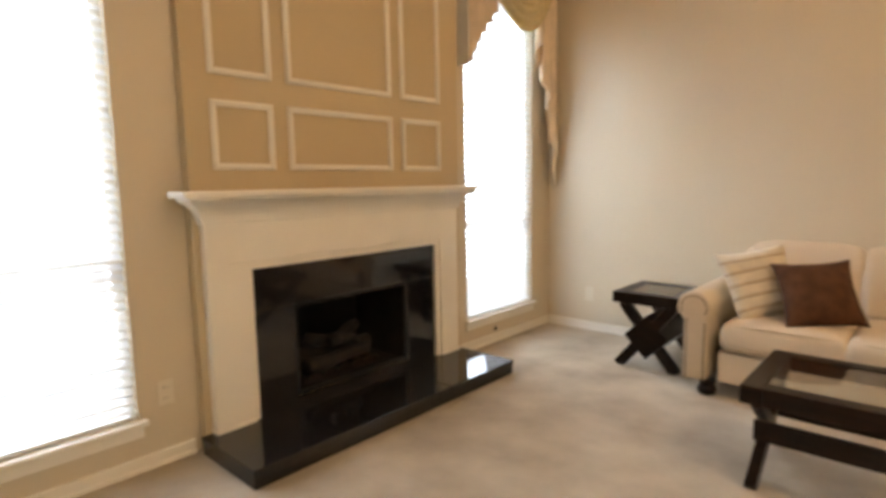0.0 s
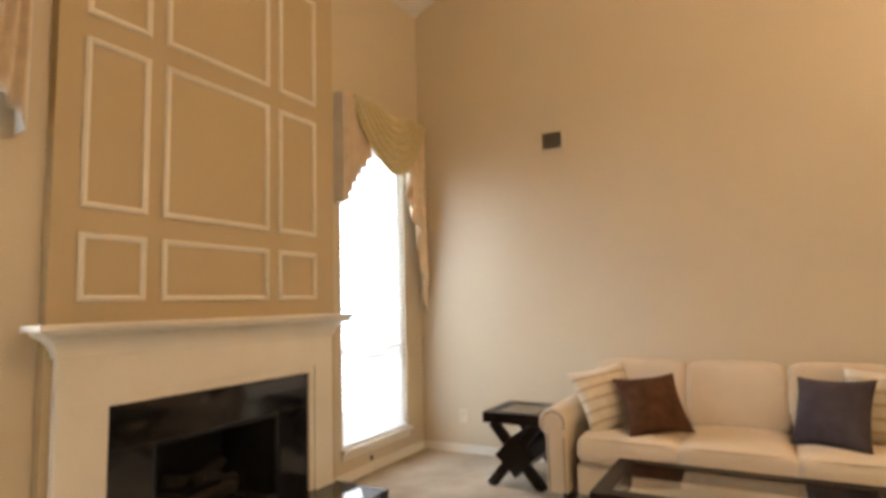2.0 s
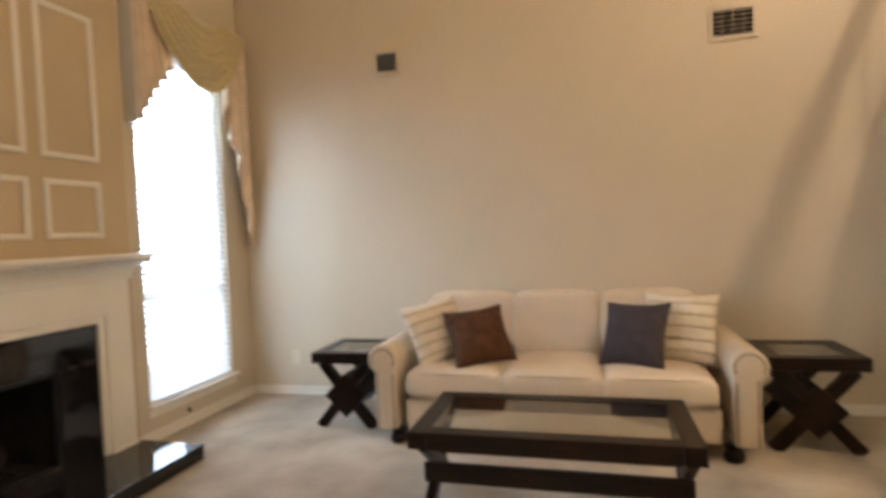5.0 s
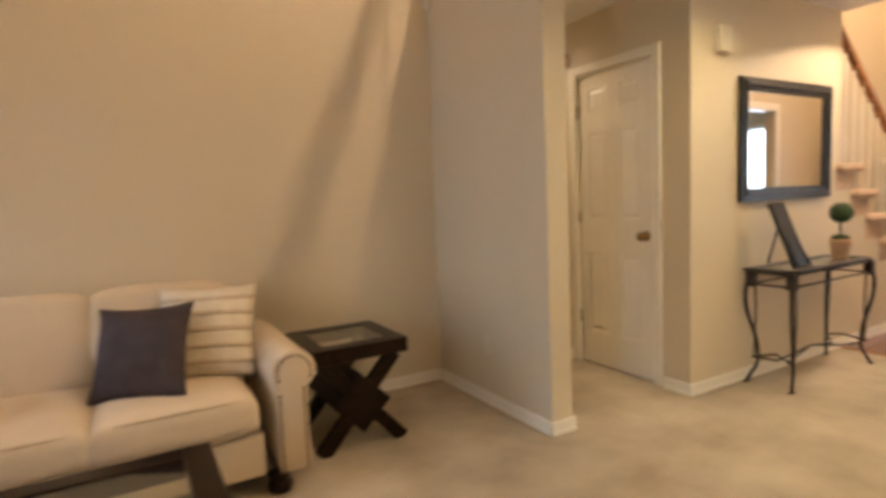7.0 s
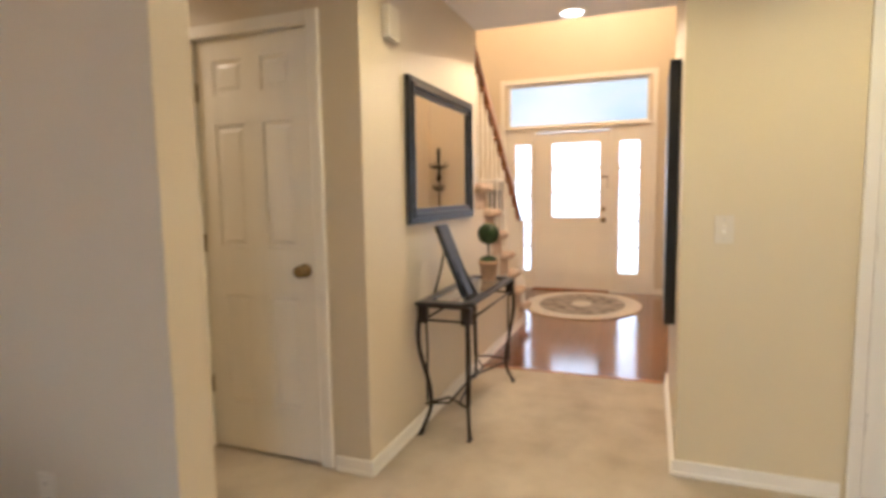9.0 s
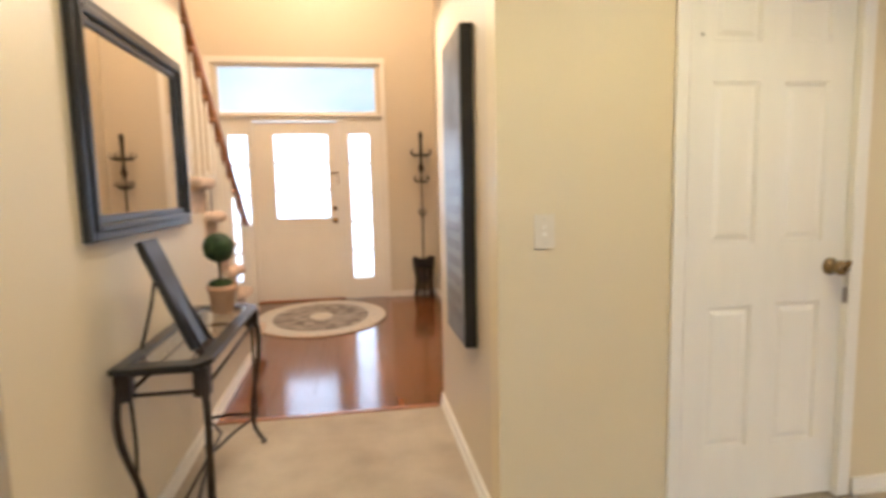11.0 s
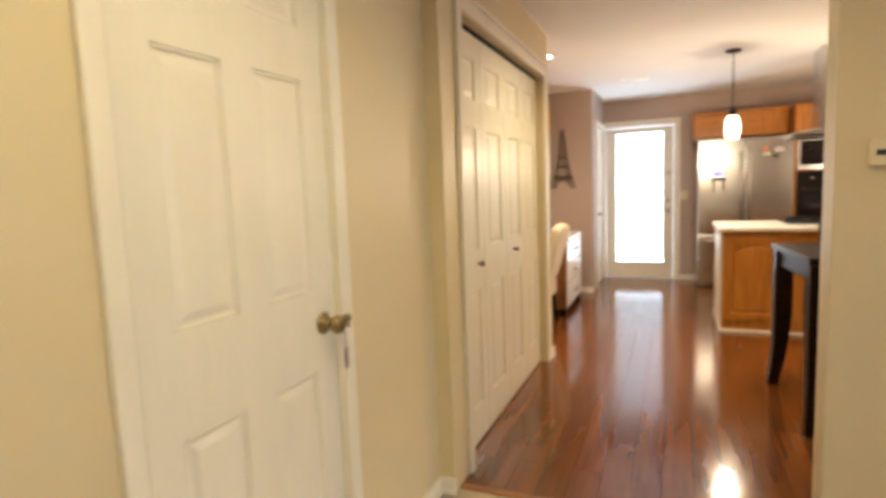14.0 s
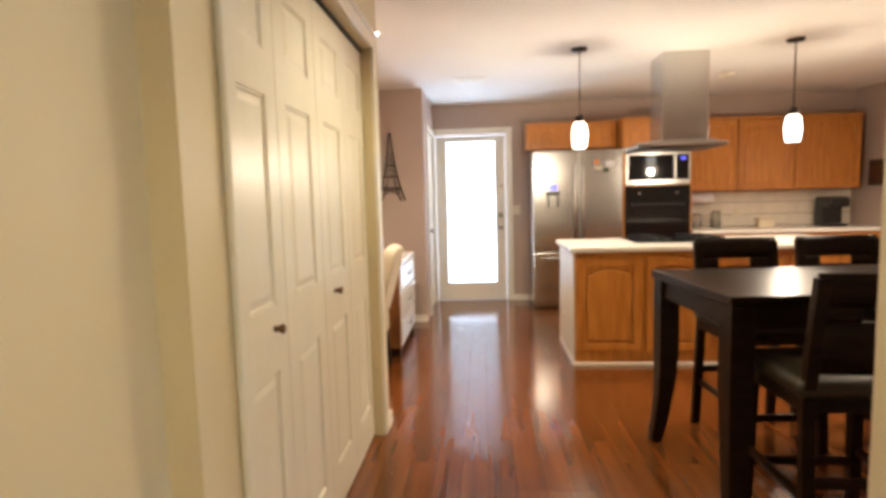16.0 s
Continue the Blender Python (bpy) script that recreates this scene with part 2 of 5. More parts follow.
def prism(outline, axis, a0, a1, b=0.0):
    """A polygon of (u, v) pushed along axis: x takes (y, z), y takes (x, z), z takes (x, y)."""
    bm = bmesh.new()

    def at(u, v, w):
        return {"x": (w, u, v), "y": (u, w, v), "z": (u, v, w)}[axis]
    lo = [bm.verts.new(at(u, v, a0)) for u, v in outline]
    hi = [bm.verts.new(at(u, v, a1)) for u, v in outline]
    n = len(outline)
    bm.faces.new(lo)
    bm.faces.new(hi[::-1])
    for i in range(n):
        bm.faces.new((lo[i], hi[i], hi[(i + 1) % n], lo[(i + 1) % n]))
    bmesh.ops.recalc_face_normals(bm, faces=bm.faces[:])
    if b > 0:
        bmesh.ops.bevel(bm, geom=bm.edges[:], offset=b, segments=2, affect="EDGES", profile=0.5)
    return bm


def lathe(profile, seg=24, at=(0, 0, 0)):
    bm = bmesh.new()
    rings = []
    for r, z in profile:
        rings.append([bm.verts.new((at[0] + max(r, 0.0004) * math.cos(2 * math.pi * i / seg), at[1] + max(r, 0.0004) * math.sin(2 * math.pi * i / seg), at[2] + z)) for i in range(seg)])
    for a, b in zip(rings, rings[1:]):
        for i in range(seg):
            bm.faces.new((a[i], a[(i + 1) % seg], b[(i + 1) % seg], b[i]))
    bm.faces.new(rings[0][::-1])
    bm.faces.new(rings[-1])
    bmesh.ops.recalc_face_normals(bm, faces=bm.faces[:])
    for f in bm.faces:
        f.smooth = True
    return bm


def tube(points, r, seg=8, r1=None):
    pts = [Vector(p) for p in points]
    bm = bmesh.new()
    rings = []
    for i, p in enumerate(pts):
        d = (pts[min(i + 1, len(pts) - 1)] - pts[max(i - 1, 0)]).normalized()
        side = d.cross(Vector((0.31, 0.95, 0.07))).normalized()
        up = side.cross(d)
        rr = r if r1 is None else r + (r1 - r) * i / (len(pts) - 1)
        rings.append([bm.verts.new(p + rr * (math.cos(2 * math.pi * k / seg) * side + math.sin(2 * math.pi * k / seg) * up)) for k in range(seg)])
    for a, b in zip(rings, rings[1:]):
        for k in range(seg):
            bm.faces.new((a[k], a[(k + 1) % seg], b[(k + 1) % seg], b[k]))
    bm.faces.new(rings[0][::-1])
    bm.faces.new(rings[-1])
    bmesh.ops.recalc_face_normals(bm, faces=bm.faces[:])
    for f in bm.faces:
        f.smooth = True
    return bm


def board(p0, p1, width, thick, axis, b=0.004):
    """A straight plank from p0 to p1, of that width in its plane and thickness along axis (x or y)."""
    p0, p1 = Vector(p0), Vector(p1)
    d = p1 - p0
    n = Vector((1, 0, 0)) if axis == "x" else Vector((0, 1, 0))
    side = d.normalized().cross(n)
    bm = bx(-thick / 2, -width / 2, 0, thick / 2, width / 2, d.length, b)
    m = Matrix((n, side, d.normalized())).transposed().to_4x4()
    m.translation = p0
    return moved(bm, m)


def sheet(fn, nu, nv, thick=0.0):
    bm = bmesh.new()
    g = [[bm.verts.new(fn(i / nu, j / nv)) for j in range(nv + 1)] for i in range(nu + 1)]
    for i in range(nu):
        for j in range(nv):
            bm.faces.new((g[i][j], g[i + 1][j], g[i + 1][j + 1], g[i][j + 1]))
    bmesh.ops.recalc_face_normals(bm, faces=bm.faces[:])
    if thick:
        bmesh.ops.solidify(bm, geom=bm.faces[:], thickness=thick)
    for f in bm.faces:
        f.smooth = True
    return bm


def cushion(w, d, h, puff=0.5, n=14):
    """A soft block with swollen faces, centred in x and y, from z = 0 to h."""
    bm = bmesh.new()
    bmesh.ops.create_cube(bm, size=1.0)
    bmesh.ops.subdivide_edges(bm, edges=bm.edges[:], cuts=n, use_grid_fill=True)
    for v in bm.verts:
        x, y, z = v.co * 2
        ex, ey, ez = (1 - abs(x) ** 5) , (1 - abs(y) ** 5), (1 - abs(z) ** 4)
        k = 0.93 + 0.07 * max(0.0, ez)
        wob = 1 + 0.012 * noise.noise(Vector((x * 2.1, y * 2.3, z * 1.7 + w)))
        zz = z * (1 - puff * 0.45 * (1 - max(0, ex) * max(0, ey)))
        v.co = (x * w / 2 * k * wob, y * d / 2 * k * wob, h / 2 + zz * h / 2 * wob)
    for f in bm.faces:
        f.smooth = True
    return bm


def pillow(s, t, seed=0, n=16, sy=None):
    """A knife-edge throw pillow standing in the xz plane, base at z = 0."""
    sy = sy or s

    def half(sign):
        def fn(u, v):
            a, b = 2 * u - 1, 2 * v - 1
            pin = 1 - 0.10 * (1 - a * a) * b * b
            pin2 = 1 - 0.10 * (1 - b * b) * a * a
            h = max(0.0, (1 - a * a) * (1 - b * b)) ** 0.55
            w = 0.15 * noise.noise(Vector((a * 1.7 + seed, b * 1.7, seed * 3.1)))
            return (a * s / 2 * pin2, sign * t / 2 * h * (1 + w), sy / 2 + b * sy / 2 * pin)
        return sheet(fn, n, n)
    bm = join(half(1), half(-1))
    bmesh.ops.remove_doubles(bm, verts=bm.verts[:], dist=0.0008)
    bmesh.ops.recalc_face_normals(bm, faces=bm.faces[:])
    return bm


def to_mesh(name, bm, *materials):
    me = bpy.data.meshes.new(name)
    bm.to_mesh(me)
    bm.free()
    for m in materials:
        me.materials.append(m)
    return me


def thing(name, loc, label, category, group="", rot=0.0):
    ob = new(name)
    ob.empty_display_size = 0.1
    ob.matrix_world = pose(*loc, 0, 0, rot)
    return tagged(ob, label, category, group)


def part(name, bm, material, parent, label=""):
    ob = new(name, to_mesh(name, bm, material))
    ob.parent = parent
    return tagged(ob, label)


def single(name, bm, material, label, category, loc=(0, 0, 0), rot=0.0, group=""):
    ob = new(name, to_mesh(name, bm, material))
    ob.matrix_world = pose(*loc, 0, 0, rot)
    return tagged(ob, label, category, group)


def struct(name, bm, material, label, category):
    ob = new(name, to_mesh(name, bm, material))
    return tagged(ob, label, category, "", "structure")


WEST = -0.037


def west(ob, dy=0.0):
    ob.matrix_world = Matrix.Translation((WEST, dy, 0)) @ ob.matrix_world
    return ob


def wall_bm(axis, a0, a1, w0, w1, z0, z1, holes=()):
    """A wall along axis from a0 to a1, between w0 and w1 across, with holes (a0, a1, z0, z1)."""
    cuts = sorted({a0, a1, *[h[0] for h in holes], *[h[1] for h in holes]})
    bms = []
    for p, q in zip(cuts, cuts[1:]):
        spans, low = [], z0
        for h in sorted((h for h in holes if h[0] <= p and h[1] >= q), key=lambda h: h[2]):
            if h[2] > low:
                spans.append((low, h[2]))
            low = h[3]
        if low < z1:
            spans.append((low, z1))
        for s, t in spans:
            bms.append(bx(p, w0, s, q, w1, t) if axis == "x" else bx(w0, p, s, w1, q, t))
    out = join(*bms)
    bmesh.ops.remove_doubles(out, verts=out.verts[:], dist=0.0001)
    return out


def bar_frame(axis, u0, u1, z0, z1, w, d0, d1, b=0.003, bottom=True):
    """Four bars round a rectangle in the plane across axis; w is their width, d0 to d1 their depth."""
    def b4(ua, za, ub, zb):
        return bx(d0, ua, za, d1, ub, zb, b) if axis == "x" else bx(ua, d0, za, ub, d1, zb, b)
    bars = [b4(u0, z0, u0 + w, z1), b4(u1 - w, z0, u1, z1), b4(u0 + w, z1 - w, u1 - w, z1)]
    if bottom:
        bars.append(b4(u0 + w, z0, u1 - w, z0 + w))
    return join(*bars)


# ---- setting: floors, walls, ceilings ----
H = 2.41
carpet = struct("floor_carpet", join(bx(-0.05, 1.38, -0.12, 4.80, 6.0, 0), bx(4.80, 1.38, -0.12, 7.54, 7.6, 0)), CARPET, "beige cut-pile carpet with soft foot marks", "carpet")
struct("floor_wood_base", join(bx(1.2, -4.5, -0.12, 8.0, 1.38, -0.012), bx(7.54, 2.9, -0.12, 11.0, 6.0, -0.012)), GROUT, "dark underlay beneath the plank floor", "floor")
struct("trim_threshold", join(bx(4.9, 1.362, -0.002, 6.2, 1.398, 0.008, 0.003), bx(7.522, 3.56, -0.002, 7.558, 4.82, 0.008, 0.003)), HANDRAIL, "reddish wood strip between carpet and planks", "threshold")

west(struct("wall_west", wall_bm("y", 1.36, 6.12, -0.14, 0.0, 0, 4.3, ((1.64, 2.56, 0.22, 2.75), (3.32, 4.20, 0.08, 0.72), (4.86, 5.73, 0.22, 2.75))), PAINT, "beige painted wall with two tall windows", "wall"))
struct("wall_north", wall_bm("x", -0.18, 4.94, 6.0, 6.12, 0, 5.2), PAINT, "tall plain beige wall behind the sofa", "wall")
breast = west(struct("wall_chimney", wall_bm("y", 2.83, 4.70, 0.002, 0.062, 0, 4.18, ((3.342, 4.182, 0.13, 0.645),)), PAINT_C, "tan chimney breast with white picture-frame moulding", "wall"))
struct("wall_partition", wall_bm("y", 4.87, 6.0, 4.80, 4.935, 0, 2.85), PAINT, "beige painted partition beside the hall", "wall")
struct("wall_south", wall_bm("x", -0.14, 4.89, 1.36, 1.49, 0, 5.2), PAINT, "plain beige wall between living room and kitchen", "wall")
struct("wall_loft_back", join(bx(4.891, 1.36, 2.60, 7.7, 1.49, 5.2), bx(7.6, 1.49, 2.60, 7.7, 6.12, 5.2), bx(4.94, 6.0, 2.60, 7.6, 6.12, 5.2)), PAINT, "beige upstairs wall round the loft", "wall")
struct("wall_hall_door", wall_bm("y", 4.94, 7.6, 5.82, 5.94, 0, H, ((5.07, 5.73, 0, 2.03),)), PAINT, "beige hall wall with a closed door", "wall")
struct("wall_loft_edge", bx(4.80, 1.49, H, 4.829, 4.869, 2.85), PAINT, "beige painted edge of the loft floor", "wall")
struct("wall_hall_end", bx(4.80, 7.6, 0, 5.94, 7.7, H), PAINT, "plain beige wall at the end of the hall", "wall")
struct("wall_hall_west", bx(4.80, 6.12, 0, 4.935, 7.6, H), PAINT, "plain beige side wall of the hall", "wall")
struct("wall_mirror", join(bx(5.82, 4.82, 0, 7.48, 4.94, H), prism([(7.48, 0), (9.09, 0), (9.09, 0.02), (7.48, 1.33)], "y", 4.822, 4.94)), PAINT, "beige wall that carries the mirror, sloping down under the stairs", "wall")
# Hall light is painted into this wall's paler beige.
struct("wall_switch", wall_bm("y", 1.44, 3.525, 6.28, 6.40, 0, H, ((2.14, 2.83, 0, 2.03),)), PAINT_HALL_LIT, "beige wall, paled as if hall-lit, with a light switch and a door", "wall")
struct("wall_hall_south", bx(6.40, 3.405, 0, 7.55, 3.525, H), PAINT, "beige wall that carries the canvas", "wall")
struct("wall_foyer_south", join(wall_bm("x", 7.43, 11.05, 2.91, 3.03, 0, 5.2, ((8.75, 9.82, 0, 2.10),)), bx(7.43, 3.03, 0, 7.55, 3.405, 5.2), bx(7.43, 3.405, H, 7.55, 3.525, 5.2)), PAINT, "beige foyer wall with a cased opening", "wall")
struct("wall_study", join(bx(7.43, 0.5, 0, 7.55, 2.91, H), bx(7.55, 0.5, 0, 10.92, 0.62, H), wall_bm("y", 0.5, 2.91, 10.92, 11.05, 0, H, ((1.10, 2.50, 0.62, 2.10),))), PAINT, "beige walls of the room beyond the foyer opening", "wall")
struct("floor_study", bx(7.43, 0.5, -0.12, 11.05, 2.91, -0.001), CARPET, "beige carpet beyond the foyer opening", "carpet")
struct("ceiling_study", bx(7.43, 0.5, H, 11.05, 2.91, H + 0.1), CEIL, "white ceiling beyond the foyer opening", "ceiling")
struct("wall_foyer_north", bx(7.48, 5.86, 0, 11.05, 5.98, 5.2), PAINT, "tall warm beige wall along the stairs", "wall")
struct("wall_stair_back", bx(5.94, 5.86, 0, 7.48, 5.98, 2.41), PAINT, "plain beige wall inside the stair well", "wall")
struct("wall_front", wall_bm("y", 3.03, 5.86, 10.92, 11.05, 0, 5.2, ((3.66, 5.48, 0, 2.10), (3.69, 5.45, 2.12, 2.67))), PAINT, "tall warm beige wall round the front door", "wall")
# Same paled beige here, standing for warm light on the closet wall.
struct("wall_closet", wall_bm("y", -0.64, 1.44, 6.21, 6.33, 0, H, ((-0.45, 1.21, 0, 2.08),)), PAINT_HALL_LIT, "beige wall round the closet doors, paled as if hall-lit", "wall")
struct("wall_closet_inside", join(bx(6.33, -0.64, 0, 6.93, -0.56, H), bx(6.33, 1.36, 0, 6.93, 1.44, H), bx(6.93, -0.64, 0, 7.0, 1.44, H)), PAINT, "plain walls inside the closet", "wall")
struct("wall_nook", join(bx(6.76, -3.24, 0, 6.88, -0.64, H), bx(6.24, -3.36, 0, 6.88, -3.24, H)), PAINT_K, "taupe painted walls of the desk nook", "wall")
struct("wall_pantry", wall_bm("y", -4.38, -3.36, 6.24, 6.36, 0, H, ((-4.30, -3.55, 0, 2.03),)), PAINT_K, "taupe painted short wall with a white door", "wall")
struct("wall_kitchen_back", wall_bm("x", 1.2, 6.36, -4.50, -4.38, 0, H, ((5.35, 6.22, 0, 2.05),)), PAINT_K, "taupe kitchen wall with a glazed back door", "wall")
struct("wall_kitchen_west", bx(1.2, -4.38, 0, 1.32, 1.36, H), PAINT_K, "taupe painted side wall of the kitchen", "wall")
struct("wall_kitchen_north", bx(1.32, 1.352, 0, 4.886, 1.36, H), PAINT_K, "taupe painted kitchen face of the dividing wall", "wall")

struct("ceiling_kitchen", join(bx(1.2, -4.5, H, 7.05, 1.36, H + 0.12), bx(4.891, 1.36, H, 6.5, 1.49, H + 0.12)), CEIL, "white textured kitchen ceiling", "ceiling")
struct("ceiling_hall", join(bx(4.83, 1.49, H, 7.50, 4.868, H + 0.18), bx(4.936, 4.868, H, 7.50, 4.94, H + 0.18), bx(4.936, 4.94, H, 5.94, 7.7, H + 0.18)), CEIL, "white textured hall ceiling below the loft", "ceiling")
struct("ceiling_vault", join(prism([(-0.18, 4.05), (2.05, 5.10), (2.05, 5.20), (-0.18, 4.15)], "y", 1.36, 6.12), bx(2.05, 1.36, 5.10, 7.7, 6.12, 5.20)), CEIL, "white vaulted living-room ceiling", "ceiling")
struct("ceiling_foyer", bx(7.7, 2.91, 5.10, 11.05, 5.98, 5.20), CEIL, "high white foyer ceiling", "ceiling")
struct("ground", bx(-60, -60, -0.5, 60, 60, -0.2), GROUND, "pale ground round the house", "ground")
struct("backdrop_front", bx(11.9, 0.2, -0.1, 11.92, 6.7, 3.6), TREEGLOW, "hazy bright sky and trees beyond the front door", "backdrop")
struct("backdrop_back", bx(4.6, -5.2, -0.1, 7.0, -5.18, 3.0), DAYGLOW, "hazy bright garden light beyond the back door", "backdrop")
struct("backdrop_west", bx(-0.62, 0.8, -0.1, -0.60, 6.4, 3.8), DAYGLOW, "hazy bright daylight beyond the windows", "backdrop")

# baseboards
BB = 0.07


def base_x(x0, x1, y, side):
    return join(bx(x0, y, 0, x1, y + side * 0.014, BB, 0.003), bx(x0, y, 0, x1, y + side * 0.020, 0.02, 0.003))


def base_y(y0, y1, x, side):
    return join(bx(x, y0, 0, x + side * 0.014, y1, BB, 0.003), bx(x, y0, 0, x + side * 0.020, y1, 0.02, 0.003))


for bm in (base_x(-0.02, 4.785, 5.999, -1), base_y(1.5, 2.80, WEST + 0.001, 1), base_y(4.69, 5.985, WEST + 0.001, 1), base_y(4.872, 5.985, 4.799, -1), base_x(4.787, 4.95, 4.869, -1), base_y(4.86, 7.58, 4.936, 1),
           base_y(4.81, 5.00, 5.819, -1), base_y(5.80, 7.58, 5.819, -1), base_x(5.806, 9.08, 4.819, -1), base_x(6.268, 7.55, 3.526, 1), base_y(2.90, 3.537, 6.279, -1), base_y(1.46, 2.07, 6.279, -1), base_x(6.20, 6.278, 1.441, 1),
           base_y(3.03, 3.60, 10.919, -1), base_y(5.54, 5.86, 10.919, -1), base_x(7.56, 8.66, 3.031, 1), base_x(9.91, 10.91, 3.031, 1), base_y(3.04, 3.53, 7.551, 1),
           base_x(6.24, 6.75, -3.239, 1), base_x(5.09, 5.28, -4.379, 1), base_y(-0.64, -0.52, 6.209, -1), base_x(6.196, 6.74, -0.642, -1), base_y(1.36, 1.49, 4.891, 1), base_x(0.02, 4.905, 1.491, 1)):
    struct("baseboard", bm, TRIM, "white painted baseboard along the wall", "baseboard")

# wall mouldings on the chimney breast
for y0, y1 in ((2.946, 3.272), (3.356, 4.080), (4.161, 4.512)):
    for z0, z1 in ((1.351, 1.675), (1.791, 2.624), (2.741, 3.54), (3.65, 4.03)):
        fr = join(bar_frame("x", y0, y1, z0, z1, 0.030, 0.063, 0.076, 0.004), bar_frame("x", y0 + 0.008, y1 - 0.008, z0 + 0.008, z1 - 0.008, 0.010, 0.063, 0.082, 0.003))
        part("panel_moulding", fr, TRIM, breast, "white picture-frame moulding")


# ---- windows, blinds and curtains ----
def window(name, y0, y1, z0, z1):
    w = west(tagged(new(name), "tall white double-hung window with a white sill", "window", "", "structure"))
    part("window_frame", join(bar_frame("x", y0, y1, z0, z1, 0.045, -0.13, -0.05), bx(-0.115, y0 + 0.045, 0.93, -0.06, y1 - 0.045, 0.975, 0.004)), TRIM, w)
    part("window_sill", join(bx(-0.05, y0 + 0.001, z0, 0.0, y1 - 0.001, z0 + 0.022), bx(0.001, y0 - 0.03, z0 - 0.002, 0.045, y1 + 0.03, z0 + 0.022, 0.005), bx(0.001, y0 - 0.015, z0 - 0.06, 0.014, y1 + 0.015, z0 - 0.003, 0.003)), TRIM, w)
    for a, b in ((z0 + 0.046, 0.929), (0.976, z1 - 0.046)):
        p = part("pane", bx(-0.095, y0 + 0.046, a, -0.091, y1 - 0.046, b), GLASS, w)
        p.visible_shadow = False


def blinds(y0, y1, z0, z1, label):
    top = thing("window_blind", (WEST - 0.022, (y0 + y1) / 2, z0), label, "window blind", "white slatted window blinds")
    w = (y1 - y0) / 2 - 0.006
    part("headrail", bx(-0.02, -w, z1 - z0 - 0.045, 0.02, w, z1 - z0 - 0.002, 0.003), BLIND, top)
    part("bottom_rail", bx(-0.02, -w, 0.004, 0.02, w, 0.022, 0.004), BLIND, top)
    slat = moved(bx(-0.0235, -w, -0.0011, 0.0235, w, 0.0011), Matrix.Rotation(radians(34), 4, "Y"))
    me = to_mesh("slat", slat, BLIND)
    n = int((z1 - z0 - 0.09) / 0.043)
    for i in range(n):
        s = new("slat", me)
        s.parent = top
        s.location = (0, 0, 0.045 + i * 0.043)
    for s in (-0.62, 0.62):
        part("ladder_cord", bx(-0.002, s * w - 0.002, 0.02, 0.002, s * w + 0.002, z1 - z0 - 0.04), BLIND, top)


window("window_1", 4.86, 5.73, 0.22, 2.75)
window("window_2", 1.64, 2.56, 0.22, 2.75)
sw = tagged(new("window_3"), "white window in the room beyond the foyer opening", "window", "", "structure")
part("window_frame", bar_frame("x", 1.10, 2.50, 0.62, 2.10, 0.05, 10.95, 11.01), TRIM, sw)
part("mullion", bx(10.955, 1.775, 0.67, 11.005, 1.825, 2.05, 0.004), TRIM, sw)
for a, b in ((1.15, 1.775), (1.825, 2.45)):
    part("pane", bx(10.978, a, 0.67, 10.982, b, 2.05), GLASS, sw).visible_shadow = False
blinds(4.86, 5.73, 0.243, 2.75, "white slatted blind lowered over the window by the corner")
blinds(1.64, 2.56, 0.243, 2.75, "white slatted blind lowered over the window beside the fireplace")


def valance(y_short, y_long, label):
    """Swag with a short jabot at y_short and a long one at y_long; hung 9 cm off the wall."""
    s = 1 if y_long > y_short else -1
    W = abs(y_long - y_short)
    v = thing("valance_curtain", (WEST, y_short, 0.0), label, "curtain", "swagged window valances")

    def jab(width, z_top, z_out, z_in, start, out_dir, pleats):
        def fn(u, t):
            k = min(int(u * pleats), pleats - 1)
            f = u * pleats - k
            zb = z_out + (z_in - z_out) * (k + (f if f > 0.55 else 0.0)) / pleats
            y = start + out_dir * u * width * (0.55 + 0.45 * (1 - t * 0.0)) * (0.72 + 0.28 * t)
            x = 0.078 + 0.055 * (0.5 - abs(f - 0.5)) * 2 + 0.012 * math.sin(3 * t + k)
            return (x, s * y, z_top + (zb - z_top) * t)
        return sheet(fn, pleats * 8, 14, 0.004)
    part("short_jabot", jab(0.34, 2.95, 2.10, 2.54, 0.0, 1, 6), JABOT, v, "peach-beige pleated silk tail")

    def cascade(u, t):
        f = u * 5 - int(min(u * 5, 4.999))
        tri = 2 * f if f < 0.5 else 2 - 2 * f
        y = W - 0.40 * (0.80 + 0.20 * t) * (0.80 * u + 0.20 * tri * (0.3 + 0.7 * t))
        x = 0.080 + 0.075 * (0.15 + 0.85 * t) * (f if int(u * 5) % 2 == 0 else 1 - f) + 0.010 * math.sin(3 * t + 9 * u)
        return (x, s * y, 2.95 + (1.22 + 1.15 * u ** 0.9 - 2.95) * t)
    part("long_jabot", sheet(cascade, 60, 16, 0.004), JABOT, v, "peach-beige cascading silk tail")

    def swag(u, t):
        a = 2 * u - 1
        sag = 1 - abs(a) ** 2.1
        y = W * 0.50 + a * W * (0.16 + 0.30 * t)
        z = 2.95 - (0.03 + 0.52 * t ** 0.85) * sag
        f = (t * 6.5) % 1.0
        fold = math.sin(math.pi * f) ** 0.7 * (1.0 if t * 6.5 < 6.0 else 0.6)
        x = 0.10 + 0.075 * sag * math.sin(0.45 + t * 2.2) + 0.060 * fold * (0.50 + 0.50 * abs(a))
        return (x, s * y, z + 0.018 * (f - 0.5) * sag)
    part("swag", sheet(swag, 40, 120, 0.003), SWAG, v, "sage-gold gathered silk swag")
    part("pelmet_board", bx(0.002, min(0, s * W), 2.935, 0.075, max(0, s * W), 2.955, 0.003), LINING, v)
